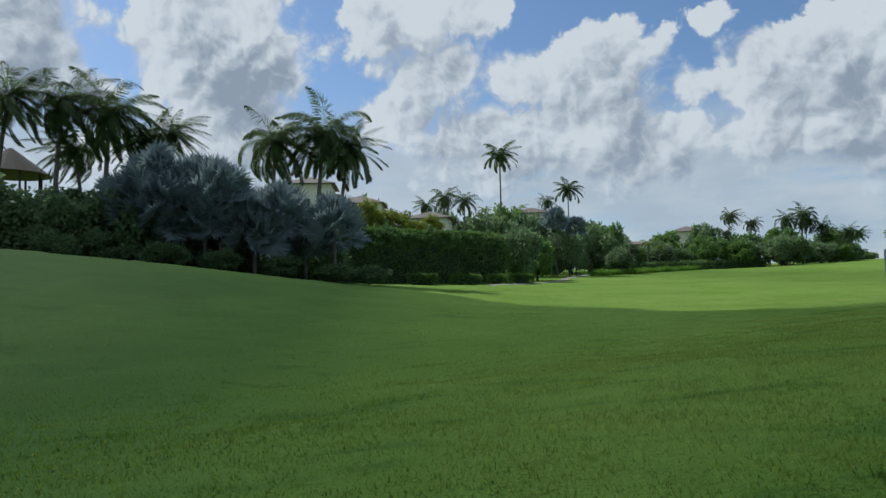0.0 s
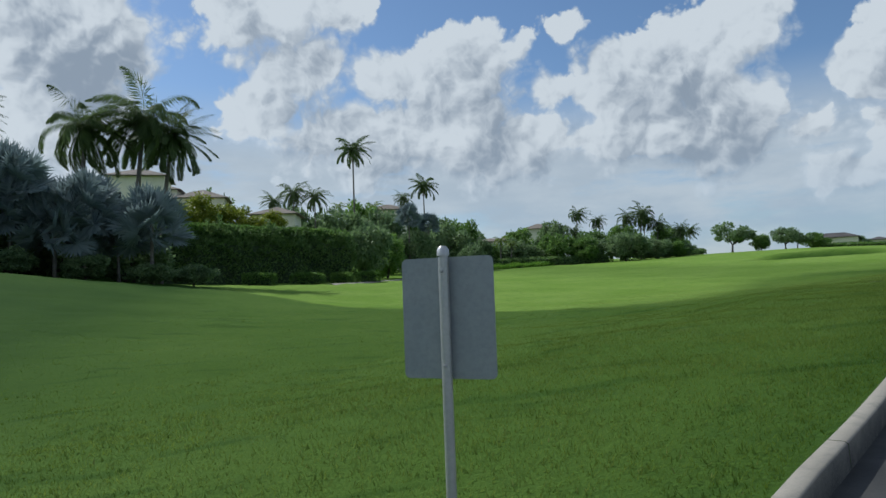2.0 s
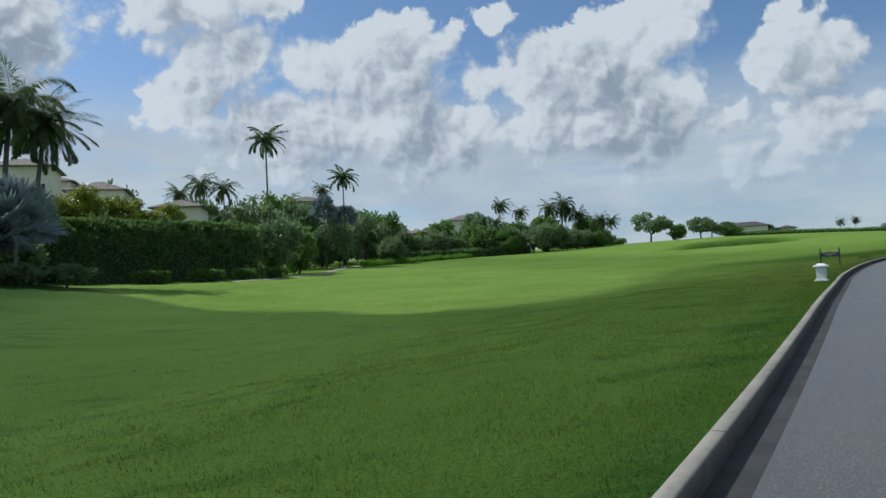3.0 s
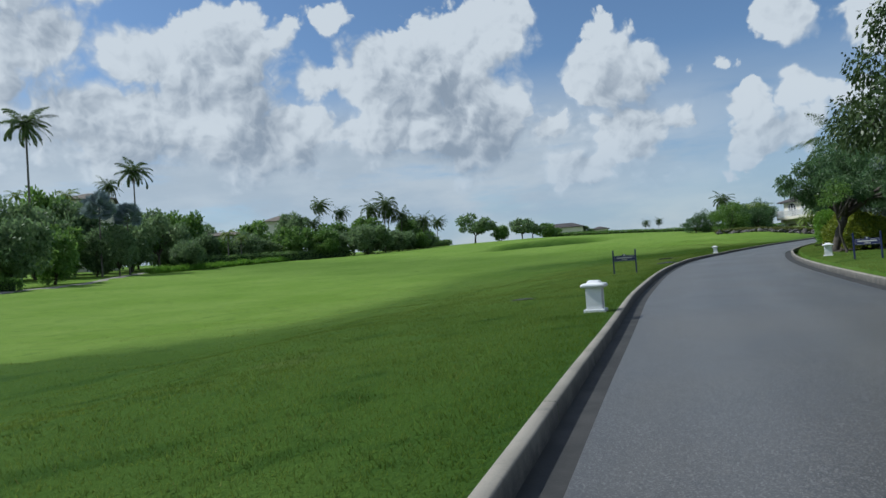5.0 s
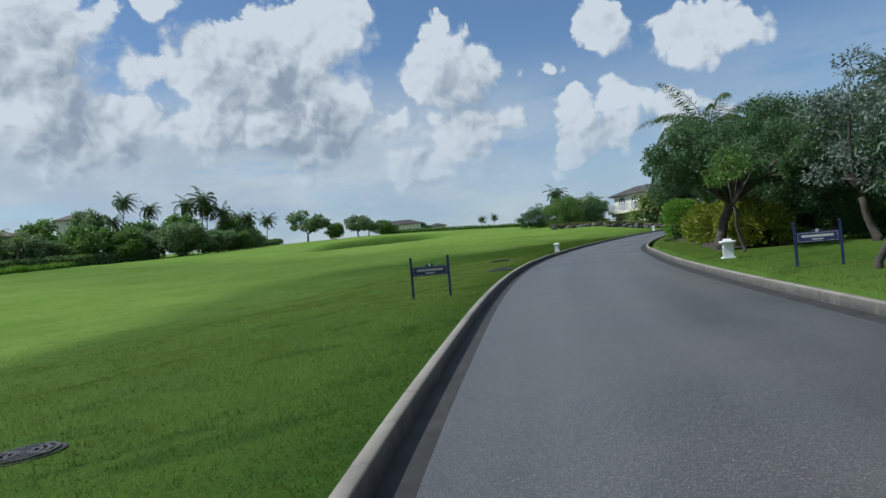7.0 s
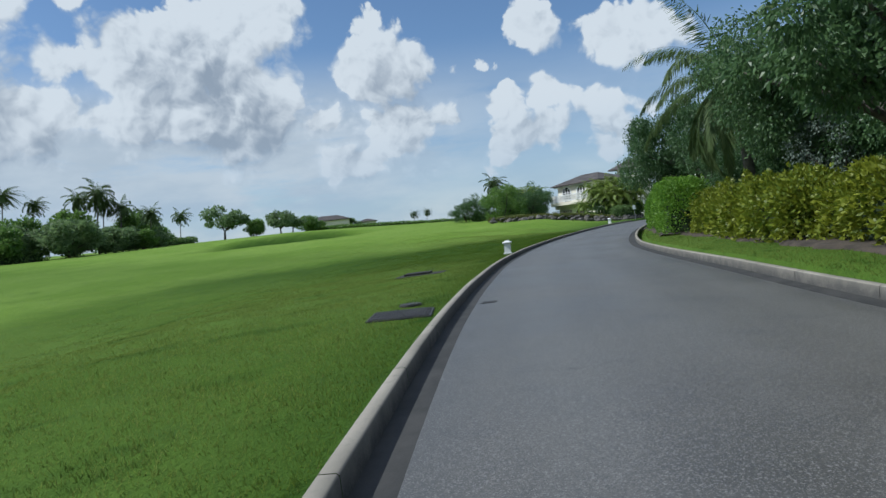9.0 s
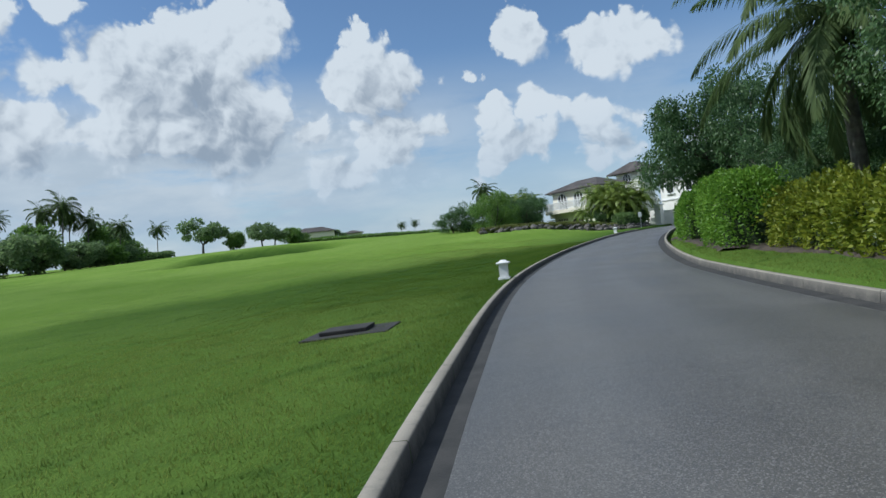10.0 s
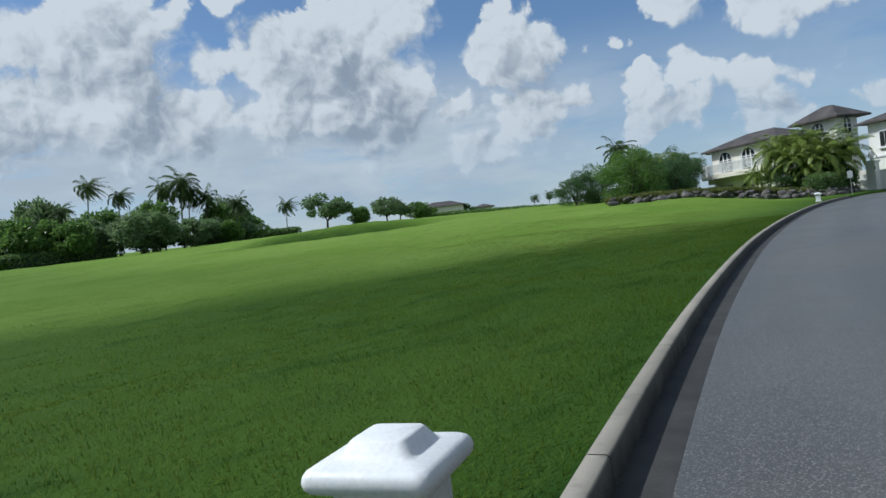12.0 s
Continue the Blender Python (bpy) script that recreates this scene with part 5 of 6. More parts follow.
hedge("hedge", (128, 208), (175, 238), 2.0, 3.0, 3500, 0.6, "leaf_dark", "low dark boundary hedge on the skyline", uneven=0.3, lump=0.3)
hedge("hedge", (58, 176), (104, 184), 2.2, 3.0, 5000, 0.5, "leaf_dark", "dark boundary hedge behind the young palms", uneven=0.4, lump=0.3)
hedge("low_shrubs", (215, 222), (300, 170), 1.6, 4.0, 5000, 0.7, "leaf_mid", "low scrub along the far ridge", uneven=0.8, lump=0.2, category="shrub")


def tuft_row():
    """A line of tall ornamental grass clumps."""
    g = np.random.default_rng(17)
    mesh = []
    for k in range(3):
        n = 260
        base = np.c_[g.normal(0, 0.32, (n, 2)), np.zeros(n)]
        w = unit(np.c_[base[:, :2] * 0.8 + g.normal(0, 0.15, (n, 2)), np.ones(n)])
        s = unit(np.cross(w, g.normal(0, 1, (n, 3))))
        mesh.append(mesh_of("blades", *kites(base, w, s, g.uniform(0.9, 1.7, n), 0.07), "leaf_fresh"))
    a, b = np.array([45.5, 150.0]), np.array([96.0, 190.0])
    for i in range(46):
        p = a + (b - a) * (i / 45) + g.normal(0, 0.25, 2)
        ob = tagged(new("grass_clump", mesh[i % 3]), "tall ornamental grass clump in a planted row", "grass", "row of grass clumps")
        ob.location = (p[0], p[1], on(*p) - 0.05)
        ob.rotation_euler = (0, 0, g.uniform(0, 6.28))
        ob.scale = (1.1, 1.1, g.uniform(0.8, 1.15))


tuft_row()


def cart_path():
    pts = smooth_line([(14, 96), (24, 108), (31, 122), (36, 138), (46, 160), (70, 182)], 1.5)
    g = np.gradient(pts, axis=0)
    g /= np.hypot(g[:, 0], g[:, 1])[:, None]
    nrm = np.c_[-g[:, 1], g[:, 0]]
    rows = []
    for k in (-1.1, -0.4, 0.4, 1.1):
        q = pts + nrm * k
        rows.append(np.c_[q, land(q[:, 0], q[:, 1]) + (0.10 if abs(k) < 1 else -0.05)])
    v = np.stack(rows, 1).reshape(-1, 3)
    n = len(pts)
    idx = np.arange(n * 4).reshape(n, 4)
    f = np.stack([idx[:-1, :-1], idx[1:, :-1], idx[1:, 1:], idx[:-1, 1:]], -1).reshape(-1, 4)
    tagged(raw("cart_path", v, f, "concrete"), "narrow pale concrete cart path crossing the grass", "path", kind="structure")


cart_path()

# ---- the villa beyond the bend ----


def arch_points(w, h, n=12):
    r = w / 2
    return [(r, 0.0)] + [(r * math.cos(a), h - r + r * math.sin(a)) for a in np.linspace(0, math.pi, n)] + [(-r, 0.0)]


def arch_solid(bm, x, y, z, w, h, depth):
    """A round-headed slab whose face looks towards -y."""
    pts = arch_points(w, h)
    f = [bm.verts.new((x + a, y, z + b)) for a, b in pts]
    k = [bm.verts.new((x + a, y + depth, z + b)) for a, b in pts]
    bm.faces.new(f[::-1])
    bm.faces.new(k)
    for i in range(len(pts)):
        j = (i + 1) % len(pts)
        bm.faces.new((f[i], f[j], k[j], k[i]))


def arch_rim(bm, x, y, z, w, h, t, depth):
    """The raised surround of a round-headed opening."""
    a, b = arch_points(w, h), arch_points(w + 2 * t, h + t)
    rows = []
    for yy in (y, y + depth):
        rows.append(([bm.verts.new((x + p, yy, z + q)) for p, q in a], [bm.verts.new((x + p, yy, z + q)) for p, q in b]))
    (i0, o0), (i1, o1) = rows
    for i in range(len(a) - 1):
        bm.faces.new((i0[i], i0[i + 1], o0[i + 1], o0[i]))
        bm.faces.new((o0[i], o0[i + 1], o1[i + 1], o1[i]))
        bm.faces.new((i0[i + 1], i0[i], i1[i], i1[i + 1]))


def arched_window(top, x, y, z, w, h, bars=2, turn=0.0, at=None):
    m = Matrix.Identity(4) if at is None else at
    bm = bmesh.new()
    arch_rim(bm, x, y - 0.09, z, w, h, 0.11, 0.1)
    bmesh.ops.transform(bm, matrix=m, verts=bm.verts)
    win = part("window", bm, "white_paint", top)
    bm = bmesh.new()
    arch_solid(bm, x, y - 0.03, z, w, h, 0.03)
    bmesh.ops.transform(bm, matrix=m, verts=bm.verts)
    part("pane", bm, "dark_glass", win)
    bm = bmesh.new()
    for i in range(bars):
        bx = x - w / 2 + w * (i + 1) / (bars + 1)
        box(bm, bx, y - 0.05, z, 0.13, 0.04, h - w * 0.12)
    for f in (0.3, 0.6):
        box(bm, x, y - 0.05, z + h * f, w, 0.04, 0.07)
    bmesh.ops.transform(bm, matrix=m, verts=bm.verts)
    part("glazing_bars", bm, "white_paint", win)


def villa():
    top = empty("villa", 133.5, 78.1, 3.4, -112.4, "large cream villa with dark shingle hip roofs and a white balcony", "house")
    bm = bmesh.new()
    box(bm, 5.4, 2.7, -1.0, 8.8, 5.2, 6.85)
    wing = part("wall", bm, "render_cream", top, "cream rendered wing walls")
    bm = bmesh.new()
    far_roof(bm, 1.0, 9.8, 0.1, 5.3, 6.0, 1.3, 0.75)
    part("roof", bm, "shingle", top, "weathered dark shingle hip roof")
    bm = bmesh.new()
    box(bm, 5.4, 2.7, 5.7, 9.6, 6.0, 0.12, 0.02)
    part("cornice", bm, "white_paint", top)
    for x in (3.0, 6.2):
        arched_window(top, x, 0.1, 3.45, 1.75, 2.15)
    # thin slab on the wall; its dark colour is the opening's shade
    bm = bmesh.new()
    arch_solid(bm, 5.6, 0.02, -0.6, 2.6, 2.7, 0.06)
    part("garage_arch", bm, "shade_room", top, "arched slab painted dark as the shaded opening under the balcony")
    for i in range(4):
        bm = bmesh.new()
        box(bm, 2.0 + i * 0.5, 0.07, 1.9, 0.34, 0.06, 0.28)
        part("vent", bm, "tile_roof", top)
    bm = bmesh.new()
    box(bm, 4.9, -0.45, 2.95, 9.0, 1.1, 0.5, 0.03)
    slab = part("balcony", bm, "render_cream", top, "projecting balcony slab")
    for x in (1.2, 8.6):
        bm = bmesh.new()
        box(bm, x, -0.35, 2.42, 0.35, 0.8, 0.55, 0.05)
        part("bracket", bm, "render_cream", slab)
    bm = bmesh.new()
    box(bm, 4.9, -0.95, 4.42, 9.0, 0.1, 0.09, 0.02)
    box(bm, 0.45, -0.45, 4.42, 0.1, 1.0, 0.09, 0.02)
    box(bm, 4.9, -0.95, 3.52, 9.0, 0.08, 0.07)
    box(bm, 0.45, -0.45, 3.52, 0.08, 1.0, 0.07)
    rail = part("handrail", bm, "white_paint", slab)
    bm = bmesh.new()
    box(bm, 0, 0, 0, 0.06, 0.06, 0.85)
    first = part("baluster", bm, "white_paint", slab)
    first.location = (0.5, -0.95, 3.55)
    for i in range(1, 54):
        ob = new("baluster", first.data)
        ob.parent = slab
        ob.location = (0.5 + i * 0.165, -0.95, 3.55)
    for i in range(5):
        ob = new("baluster", first.data)
        ob.parent = slab
        ob.location = (0.45, -0.8 + i * 0.165, 3.55)
    for x in (0.45, 3.4, 6.3, 9.2):
        bm = bmesh.new()
        box(bm, x, -0.95, 3.44, 0.16, 0.16, 1.12, 0.015)
        part("post", bm, "white_paint", slab)
    # tower
    bm = bmesh.new()
    box(bm, 7.0, 10.3, -1.0, 4.1, 2.9, 8.75)
    part("tower", bm, "render_white", top, "square white tower")
    bm = bmesh.new()
    far_roof(bm, 4.95, 9.05, 8.85, 11.75, 7.75, 1.45, 0.95)
    part("tower_roof", bm, "shingle", top, "dark shingle pyramid roof")
    arched_window(top, 6.9, 8.85, 6.0, 1.5, 1.45)
    arched_window(top, 0, 0, 6.0, 1.0, 1.6, 1, at=Matrix.Translation((9.05, 10.3, 0)) @ Matrix.Rotation(radians(90), 4, "Z"))
    # main block to the other side
    bm = bmesh.new()
    box(bm, 20.0, 13.5, -1.0, 17.0, 7.0, 7.5)
    part("wall", bm, "render_white", top, "white rendered main block")
    bm = bmesh.new()
    far_roof(bm, 11.5, 28.5, 10.0, 17.0, 6.5, 1.6, 0.8)
    part("roof", bm, "shingle", top, "dark shingle hip roof")
    bm = bmesh.new()
    box(bm, 20.0, 9.95, 3.0, 17.2, 0.12, 0.22, 0.02)
    part("string_course", bm, "white_paint", top)
    for x, z in ((13.2, 3.9), (16.2, 3.9), (20.0, 3.9), (14.6, 0.8), (18.0, 0.8)):
        bm = bmesh.new()
        box(bm, x, 9.96, z, 1.1, 0.1, 1.6, 0.01)
        win = part("window", bm, "white_paint", top)
        for k in (-1, 1):
            bm = bmesh.new()
            box(bm, x + k * 0.25, 9.895, z + 0.09, 0.44, 0.03, 1.42)
            part("pane", bm, "dark_glass", win)
        bm = bmesh.new()
        box(bm, x, 9.88, z - 0.12, 1.35, 0.25, 0.1, 0.01)
        part("sill", bm, "white_paint", win)
    bm = bmesh.new()
    box(bm, 0.2, 0.4, 2.1, 1.6, 1.2, 0.14, 0.02)
    part("awning", bm, "white_paint", top, "small white awning")


villa()


def gate():
    top = empty("gateway", 127.5, 60.6, on(127.5, 60.6), -100, "white walled gateway with pillars and urn finials", "gate")
    for x in (0.0, 6.2):
        bm = bmesh.new()
        box(bm, x, 0, -0.4, 0.75, 0.75, 2.75, 0.02)
        box(bm, x, 0, 2.3, 0.95, 0.95, 0.16, 0.03)
        pil = part("pillar", bm, "render_white", top)
        bm = bmesh.new()
        prof = [(0.10, 2.46), (0.16, 2.52), (0.09, 2.6), (0.23, 2.85), (0.24, 3.0), (0.15, 3.2), (0.05, 3.35)]
        rings = [[bm.verts.new((x + r * math.cos(6.2832 * k / 12), r * math.sin(6.2832 * k / 12), z)) for k in range(12)] for r, z in prof]
        for a, b in zip(rings, rings[1:]):
            for k in range(12):
                bm.faces.new((a[k], a[(k + 1) % 12], b[(k + 1) % 12], b[k]))
        bm.faces.new(rings[-1])
        part("urn", bm, "render_white", pil, smooth=True)
    bm = bmesh.new()
    box(bm, 3.1, 0.6, -0.4, 5.6, 0.3, 1.95, 0.02)
    box(bm, 3.1, 0.6, 1.5, 5.7, 0.42, 0.12, 0.02)
    wall = part("garden_wall", bm, "render_white", top)
    bm = bmesh.new()
    box(bm, 2.6, 0.42, 0.85, 1.5, 0.04, 0.2)
    part("name_plate", bm, "tile_roof", wall)
    bm = bmesh.new()
    box(bm, -4.5, 1.2, -0.4, 8.0, 0.3, 2.2, 0.02)
    part("garden_wall", bm, "render_white", top)
    bm = bmesh.new()
    box(bm, 9.0, 0.3, -0.4, 5.0, 0.3, 1.9, 0.02)
    part("garden_wall", bm, "render_white", top)


gate()

M["leaf_cover"] = leafy("leaf_cover", (0.091, 0.111, 0.0286), (0.208, 0.234, 0.065), 0.55, 0.3)
# rocks that hold the garden bed
M["rock"] = plain("rock", (0.04, 0.038, 0.034), (0.17, 0.16, 0.145), 1.8, 0.95, 0.05, fine=12)
g = np.random.default_rng(23)
ROCKS = []
for k in range(5):
    bm = bmesh.new()
    bmesh.ops.create_icosphere(bm, subdivisions=2, radius=0.5)
    ph = g.uniform(0, 50, 3)
    for v in bm.verts:
        v.co *= 1 + 0.45 * noise.noise(v.co * 2.2 + Vector(ph)) + 0.12 * noise.noise(v.co * 6 + Vector(ph))
        v.co.z *= 0.72
    me = bpy.data.meshes.new("rock")
    bm.to_mesh(me)
    bm.free()
    me.materials.append(M["rock"])
    ROCKS.append(me)
bed = np.array([(107.5, 73.0), (108.2, 71.4), (109.4, 69.3), (111.8, 65.6), (114.6, 62.4), (119.0, 60.9), (124.5, 61.0)])
line = smooth_line(bed, 0.62)
for i, p in enumerate(line):
    for tier in range(2):
        q = p + g.normal(0, 0.16, 2) + np.array([0.45, 0.15]) * tier
        ob = tagged(new("rock", ROCKS[g.integers(5)]), "rough grey coral rock edging the garden bed", "rock", "rocks edging the garden bed")
        ob.location = (q[0], q[1], on(*q) + 0.08 + tier * 0.26)
        ob.rotation_euler = (g.uniform(-0.4, 0.4), g.uniform(-0.4, 0.4), g.uniform(0, 6.28))
        sc = g.uniform(0.35, 1.0) if tier == 0 else g.uniform(0.3, 0.75)
        ob.scale = (sc * g.uniform(0.8, 1.5), sc, sc * g.uniform(0.7, 1.1))
hedge("ground_cover", (108.6, 73.6), (112.2, 67.4), 0.55, 2.8, 9000, 0.13, "leaf_cover", "low trailing ground cover over the rock edge", uneven=0.35, lump=0.6, category="ground cover")
hedge("ground_cover", (112.4, 67.0), (117.5, 62.6), 0.6, 2.2, 7000, 0.13, "leaf_cover", "low trailing ground cover over the rock edge", uneven=0.35, lump=0.6, category="ground cover")
hedge("hedge", (119.0, 62.4), (125.6, 61.9), 1.6, 1.6, 4200, 0.17, "leaf_dark", "dark clipped hedge in front of the gateway", uneven=0.1)

GARDEN_DARK = [tree_mesh(110 + i, 2.3, 1.9, 34, 0.7, 16000, 0.13, "leaf_grove", 0.0, trunk_h=0.4, trunk_r=0.12) for i in range(2)]
GARDEN_FRESH = tree_mesh(113, 1.7, 1.7, 40, 0.72, 17000, 0.13, "leaf_mid", 0.0, trunk_h=0.3, trunk_r=0.12)
tree(112.9, 74.5, GARDEN_FRESH, "rounded bright green shrub tree beside the villa garden", 1.3, 1.05)
for x, y, k, sc, tall in ((115.6, 82.4, 0, 0.95, 0.85), (117.0, 80.9, 1, 1.0, 0.95), (119.0, 79.6, 0, 0.95, 0.95), (121.4, 77.8, 1, 1.0, 1.0), (124.0, 76.8, 0, 1.0, 1.0), (126.6, 77.3, 1, 1.0, 1.05), (131.0, 81.0, 1, 1.2, 1.1)):
    tree(x, y, GARDEN_DARK[k], "dense green garden tree beside the villa", sc, tall, turn=x * 40, group="garden trees")
palm(124.7, 83.5, 5.4, COCO[0], "coconut palm rising over the garden shrubs", 0.5, (0.6, 0), 30, trunk_r=0.15)
for x, y in ((122.8, 79.6), (125.6, 79.4), (128.2, 79.2), (130.2, 79.0), (132.0, 81.5)):
    palm(x, y, 3.5, LIGHT, "leafy young palm in the villa garden", 0.85, (0, 0), x * 40, trunk_r=0.08, group="garden palms")
for i, (x, y, h, sc) in enumerate(((122.2, 66.4, 3.4, 0.95), (123.4, 64.6, 4.1, 1.1), (121.6, 65.0, 2.9, 0.9), (124.6, 63.4, 4.2, 1.1), (122.8, 63.0, 3.2, 1.0), (125.2, 61.9, 3.7, 1.05), (123.8, 66.2, 3.7, 1.05), (124.2, 62.2, 2.6, 0.9), (121.0, 67.6, 1.3, 0.6), (122.0, 63.8, 2.1, 0.8))):
    palm(x, y, h * 0.95, ARECA, "clumping garden palm with arching fronds by the villa", sc * 1.2, (0.2, 0), i * 47, trunk_r=0.05, group="clumping palms")
for x, y, k in ((122.4, 65.9, 0), (123.4, 64.4, 1), (124.4, 62.8, 0)):
    tree(x, y, GARDEN_DARK[k], "dark undergrowth below the clumping palms", 0.8, 0.75, category="shrub", name="shrub")

# ---- the wooded verge ----
NEAR = [tree_mesh(130 + i, 3.7, 1.8, 70, 0.75, 44000, 0.135, "leaf_grove", 0.2, 0.7, 2.0, 0.2, 0.45, 14) for i in range(2)]
NEAR_DARK = [tree_mesh(140 + i, 3.6, 3.2, 75, 0.85, 52000, 0.125, "leaf_grove", 0.0, 0.9, 1.0, 0.2, 0.5, 10) for i in range(2)]
BACK = tree_mesh(145, 3.6, 3.2, 50, 1.0, 11000, 0.34, "leaf_dark", 0.0, 0.6, 1.0, 0.2, 0.5, 8)
SILVER_TREE = tree_mesh(150, 1.5, 1.6, 26, 0.5, 7000, 0.11, "leaf_grey", 0.0, 0.0, 1.5, 0.1, 0.45)
tree(50.8, 29.7, tree_mesh(134, 3.0, 1.15, 46, 0.56, 40000, 0.125, "leaf_grove", 0.3, 0.9, 2.2, 0.17, 0.42, 22, (0.55, -0.6), 0.12), "spreading dark tree leaning over the kerb", 1.0, 1.0, 0)
SLIM = tree_mesh(151, 0.95, 0.75, 18, 0.36, 2600, 0.13, "leaf_grey", 0.2, 0.3, 2.1, 0.065, 0.4, 8, (0.55, -0.5), 0.16)
tree(41.2, 23.45, SLIM, "slim grey-leaved tree with a crooked dark trunk on the verge", 1.0, 1.0, 0)
SAPLING = tree_mesh(152, 0.6, 0.6, 9, 0.3, 900, 0.13, "leaf_mid", 0.2, 0.5, 2.0, 0.05, 0.36, 5, (-0.25, 0.15), 0.1)
tree(48.2, 28.0, SAPLING, "thin sapling with light green leaves", 1.0, 1.0, 0)
BOUGHS = tree_mesh(131, 3.4, 2.8, 66, 0.8, 70000, 0.13, "leaf_shade", 0.0, 1.1, 2.6, 0.22, 0.42, 16, (-0.8, 0.9))
tree(35.85, 16.95, BOUGHS, "large dark tree with drooping boughs over the road", 1.0, 1.0, 0)
for x, y, k, sc, tall in ((46.5, 18.5, 0, 0.85, 0.8), (51.0, 21.8, 1, 0.9, 0.8), (55.0, 25.0, 0, 0.9, 0.8), (60.0, 28.0, 1, 0.95, 0.85), (64.5, 31.0, 0, 0.9, 0.85), (70.5, 34.0, 1, 0.9, 0.8), (76.0, 37.0, 0, 0.85, 0.85), (47, 12, 1, 1.0, 0.95), (54, 16, 0, 1.1, 1.0), (61, 20.5, 1, 1.1, 1.0), (68, 25.5, 0, 1.1, 1.0), (77, 30, 1, 1.1, 1.0), (87, 36.5, 0, 1.1, 0.9), (96, 39, 1, 1.1, 0.9), (30, 5, 0, 1.2, 1.0), (38, 10.5, 1, 0.9, 0.9)):
    tree(x, y, NEAR_DARK[k] if sc < 1.0 and x > 44 else BACK, "dense dark green tree in the roadside grove", sc, tall, turn=(x * 71) % 360, group="roadside grove")
tree(57.5, 27.6, NEAR[1], "dense dark green tree in the roadside grove", 0.9, 1.05, 300, group="roadside grove")
tree(50.2, 25.0, SILVER_TREE, "silver-leaved shrub tree in the grove", 1.25, 1.0, 0)
tree(60.2, 31.6, SILVER_TREE, "silver-leaved shrub tree in the grove", 0.75, 1.3, 130)
tree(62.0, 32.2, tree_mesh(132, 3.5, 2.3, 66, 0.85, 60000, 0.115, "leaf_grove", 0.1, 1.1, 2.6, 0.2, 0.5, 14), "tall dark tree overhanging the croton hedge", 1.0, 1.0, 30)
tree(81.0, 41.4, NEAR[0], "large round green tree beyond the clipped hedge", 1.12, 1.25, 210)
palm(67.6, 35.4, 6.1, CALM[0], "coconut palm arching over the hedge and road", 1.05, (-0.4, 0.3), 20, trunk_r=0.2)
palm(58.5, 25.2, 5.7, CALM[1], "coconut palm inside the grove", 0.5, (0, 0), 120, trunk_r=0.18)
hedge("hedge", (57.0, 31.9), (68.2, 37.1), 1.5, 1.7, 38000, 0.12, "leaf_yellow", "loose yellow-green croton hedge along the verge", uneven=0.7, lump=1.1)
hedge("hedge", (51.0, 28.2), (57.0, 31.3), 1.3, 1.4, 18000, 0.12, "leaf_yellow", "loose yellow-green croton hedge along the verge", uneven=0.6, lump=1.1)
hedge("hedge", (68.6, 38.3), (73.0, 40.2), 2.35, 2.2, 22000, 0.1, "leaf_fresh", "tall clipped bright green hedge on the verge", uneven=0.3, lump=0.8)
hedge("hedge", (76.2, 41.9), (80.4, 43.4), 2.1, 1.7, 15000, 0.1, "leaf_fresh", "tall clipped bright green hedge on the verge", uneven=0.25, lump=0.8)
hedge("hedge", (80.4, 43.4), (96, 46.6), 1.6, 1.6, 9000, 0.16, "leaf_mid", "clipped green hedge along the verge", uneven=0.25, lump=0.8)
M["soil"] = plain("soil", (0.03, 0.024, 0.018), (0.08, 0.062, 0.046), 3.0, 0.95, 0.03, fine=22)


def planting_bed(a, b, width, label):
    'Bare earth under a hedge, a little mounded, with a ragged edge.'
    a, b = np.array(a, float), np.array(b, float)
    run = np.hypot(*(b - a))
    way = (b - a) / run
    nrm = np.array([-way[1], way[0]])
    g = np.random.default_rng(int(a[0]))
    n = int(run / 0.35)
    rows = []
    for i in range(n + 1):
        ragged = 1 + 0.22 * noise.noise((i * 0.45, a[0], 0)) + g.normal(0, 0.03)
        for k in (-0.5, -0.42, -0.2, 0.2, 0.42, 0.5):
            q = a + way * run * i / n + nrm * k * width * ragged
            rows.append((q[0], q[1], on(*q) + (0.05 + 0.03 * noise.noise((q[0] * 3, q[1] * 3, 1)) if abs(k) < 0.45 else -0.06)))
    idx = np.arange((n + 1) * 6).reshape(n + 1, 6)
    f = np.stack([idx[:-1, :-1], idx[:-1, 1:], idx[1:, 1:], idx[1:, :-1]], -1).reshape(-1, 4)[:, ::-1]
    tagged(raw("planting_bed", rows, f, "soil", smooth=True), label, "soil", kind="structure")


planting_bed((50.6, 28.3), (68.6, 37.4), 2.5, "bare brown earth with litter under the croton hedge")
planting_bed((68.3, 38.1), (81, 43.6), 2.6, "bare brown earth under the clipped hedges")
tree(75.0, 40.7, tree_mesh(160, 0.45, 0.5, 16, 0.32, 900, 0.22, "leaf_red", 0.0, 0.2, 0.3, 0.04, 0.55), "red-leaved shrub between the hedges", 1.0, 1.0, category="shrub", name="shrub")

# ---- grass blades near the road ----


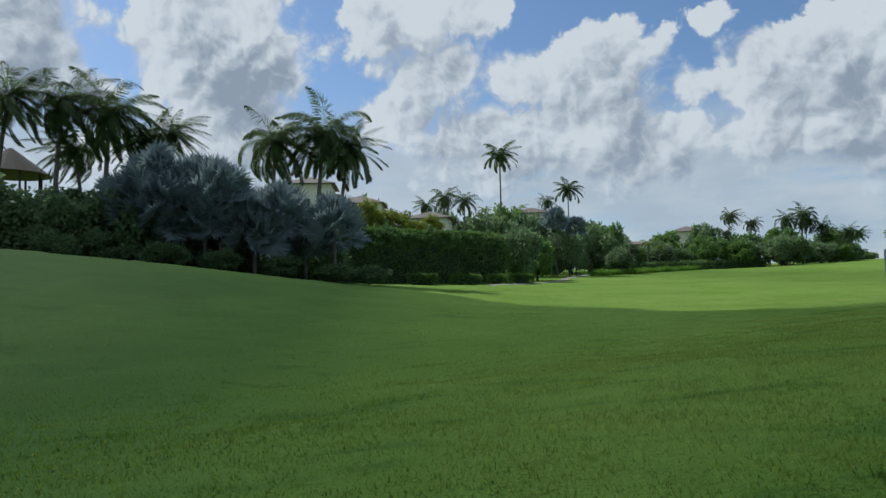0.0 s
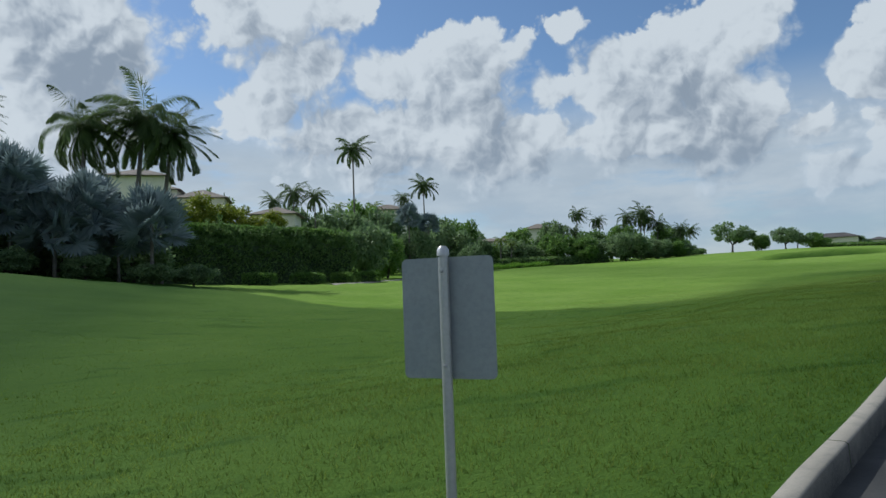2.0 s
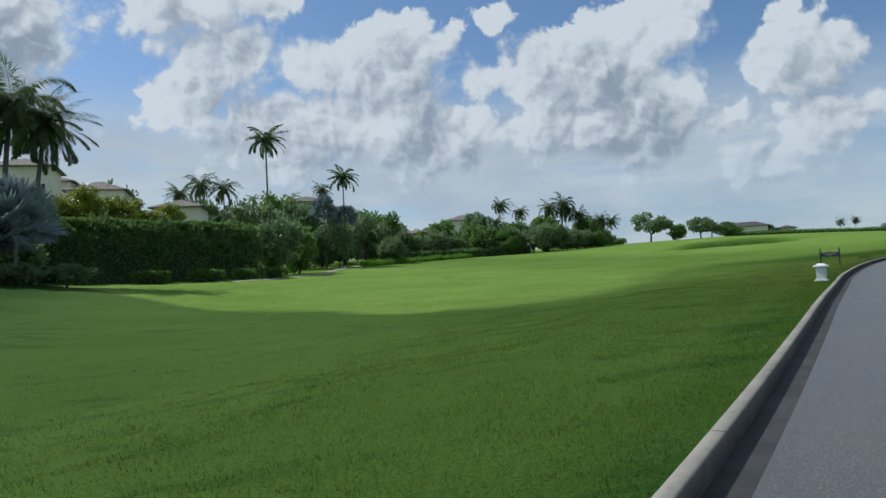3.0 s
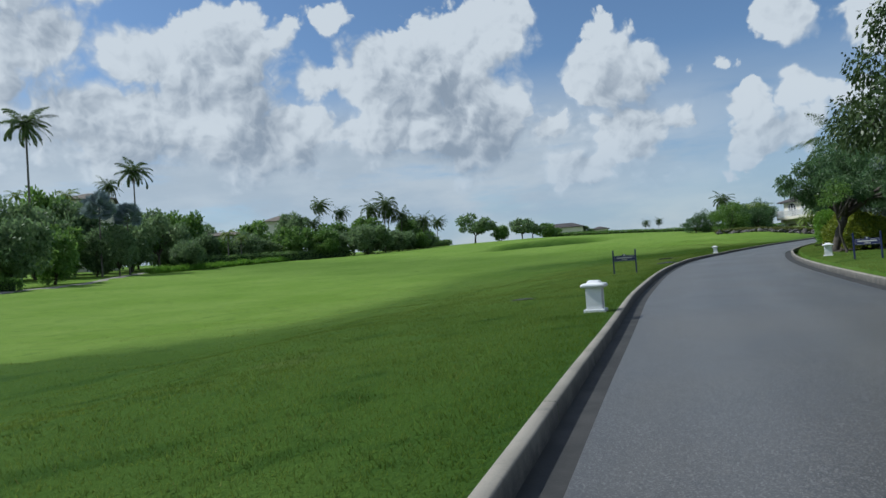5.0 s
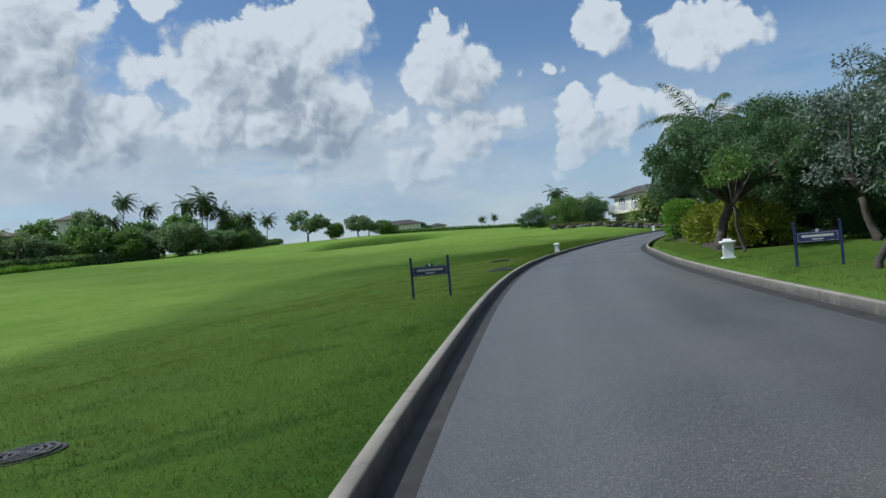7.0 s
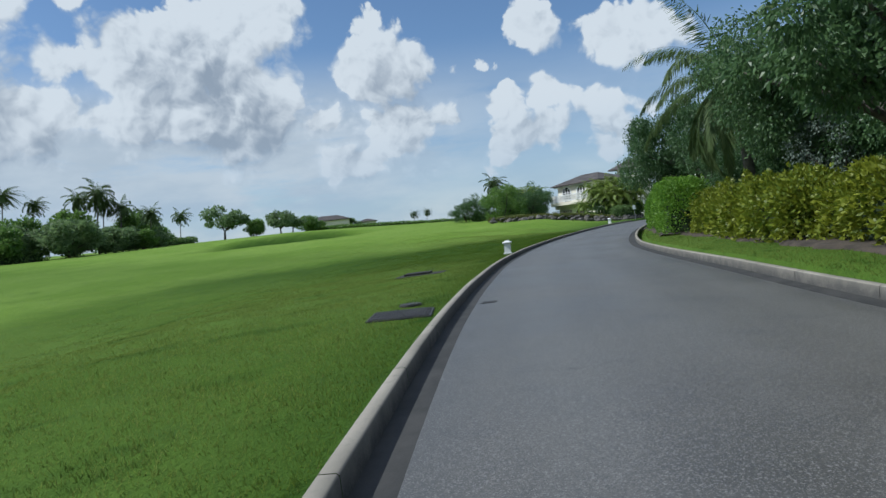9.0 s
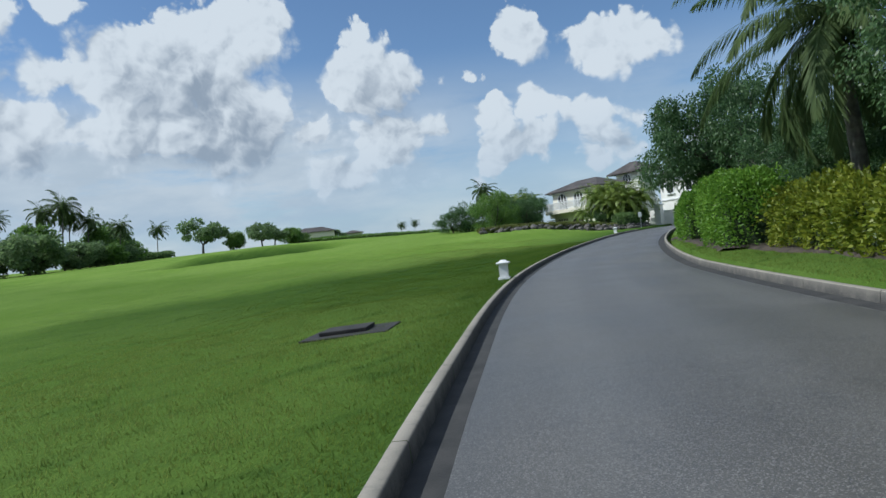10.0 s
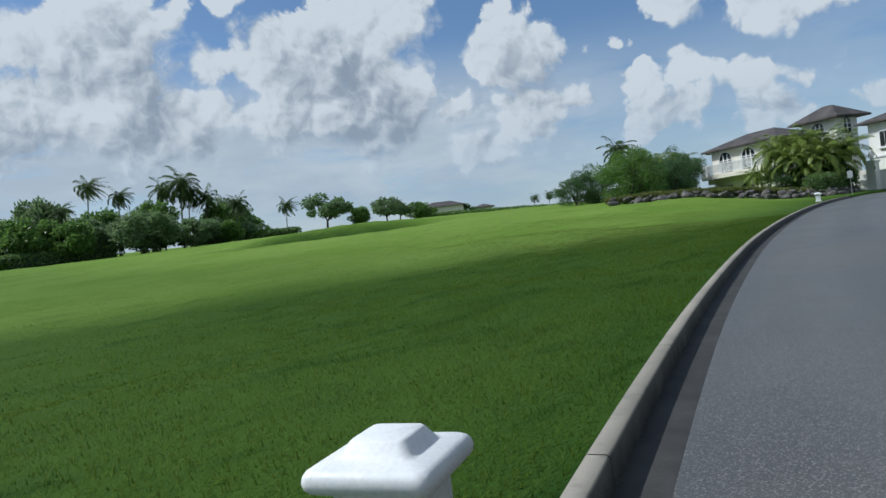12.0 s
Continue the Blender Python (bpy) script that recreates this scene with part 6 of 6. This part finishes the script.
def blades(name, s0, s1, d0, d1, count, tall, wide, seed, label):
    g = np.random.default_rng(seed)
    s = g.uniform(s0, s1, count)
    d = d0 + (d1 - d0) * g.beta(1.0, 2.3, count)
    x, y = place(s, d)
    z = turf_z(s, d) - 0.004
    tuft = np.array([noise.noise((a * 1.1, b * 1.1, 9)) for a, b in zip(x, y)])
    clump = np.array([noise.noise((a * 5.0, b * 5.0, 2)) for a, b in zip(x, y)])
    h = tall * (0.65 + 0.5 * g.random(count) + 0.5 * np.clip(tuft, -0.4, 0.8) + 0.55 * np.clip(clump, -0.5, 0.8))
    a = g.uniform(0, 6.2832, count)
    lean = np.c_[np.cos(a), np.sin(a)] * g.uniform(0.25, 0.95, count)[:, None] + np.array([0.15, -0.06])
    w = unit(np.c_[lean, np.ones(count)])
    sd = unit(np.c_[-lean[:, 1], lean[:, 0], np.zeros(count)] + np.c_[g.normal(0, 0.25, (count, 2)), np.zeros(count)])
    sd *= np.where(sd[:, 0] * w[:, 1] - sd[:, 1] * w[:, 0] < 0, -1.0, 1.0)[:, None]
    base = np.c_[x, y, z]
    mid = base + w * (h * 0.55)[:, None]
    tip = mid + unit(w + np.c_[lean * 0.6, np.full(count, -0.2)]) * (h * 0.5)[:, None]
    k = wide * g.uniform(0.7, 1.3, count)[:, None]
    v = np.stack([base - sd * k, base + sd * k, tip], 1).reshape(-1, 3)
    ob = raw(name, v, np.arange(3 * count).reshape(-1, 3), "grass_blade")
    att = ob.data.attributes.new("sun_tone", "FLOAT", "POINT")
    att.data.foreach_set("value", np.repeat(sunlit_turf(x, y, d), 3).astype(np.float32))
    tagged(ob, label, "grass", kind="stuff")


def blade_material():
    m, n, at = material("grass_blade")
    isl = n.add("ShaderNodeNewGeometry").outputs["Random Per Island"]
    pos = n.add("ShaderNodeNewGeometry").outputs["Position"]
    sun_tone = n.add("ShaderNodeAttribute")
    sun_tone.attribute_name = "sun_tone"
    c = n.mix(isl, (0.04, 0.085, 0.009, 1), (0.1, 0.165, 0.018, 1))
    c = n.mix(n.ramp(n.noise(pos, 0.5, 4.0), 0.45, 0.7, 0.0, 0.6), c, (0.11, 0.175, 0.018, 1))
    # same painted sun and cloud shade as on the ground sheet
    c = n.mix(n.ramp(sun_tone.outputs["Fac"], 0.0, 0.6), c, n.mix(isl, (0.14, 0.2, 0.04, 1), (0.24, 0.29, 0.075, 1)))
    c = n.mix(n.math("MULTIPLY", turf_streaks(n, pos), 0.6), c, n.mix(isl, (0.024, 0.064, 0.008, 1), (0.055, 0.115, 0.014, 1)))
    c = n.mix(n.ramp(isl, 0.985, 0.998), c, (0.2, 0.21, 0.07, 1))
    finish(n, c, 0.7, spec=0.06, thin=0.55)
    return m


M["grass_blade"] = blade_material()
blades("lawn_grass", 24, 142, 0.02, 13.0, 830000, 0.042, 0.0042, 61, "short dense blades of the roadside lawn")
blades("verge_grass", 75, 135, -5.3, -10.0, 60000, 0.045, 0.006, 63, "short blades of the shaded verge")
blades("lawn_grass", 16, 150, 4.0, 34.0, 230000, 0.042, 0.009, 62, "short dense blades of the lower lawn")
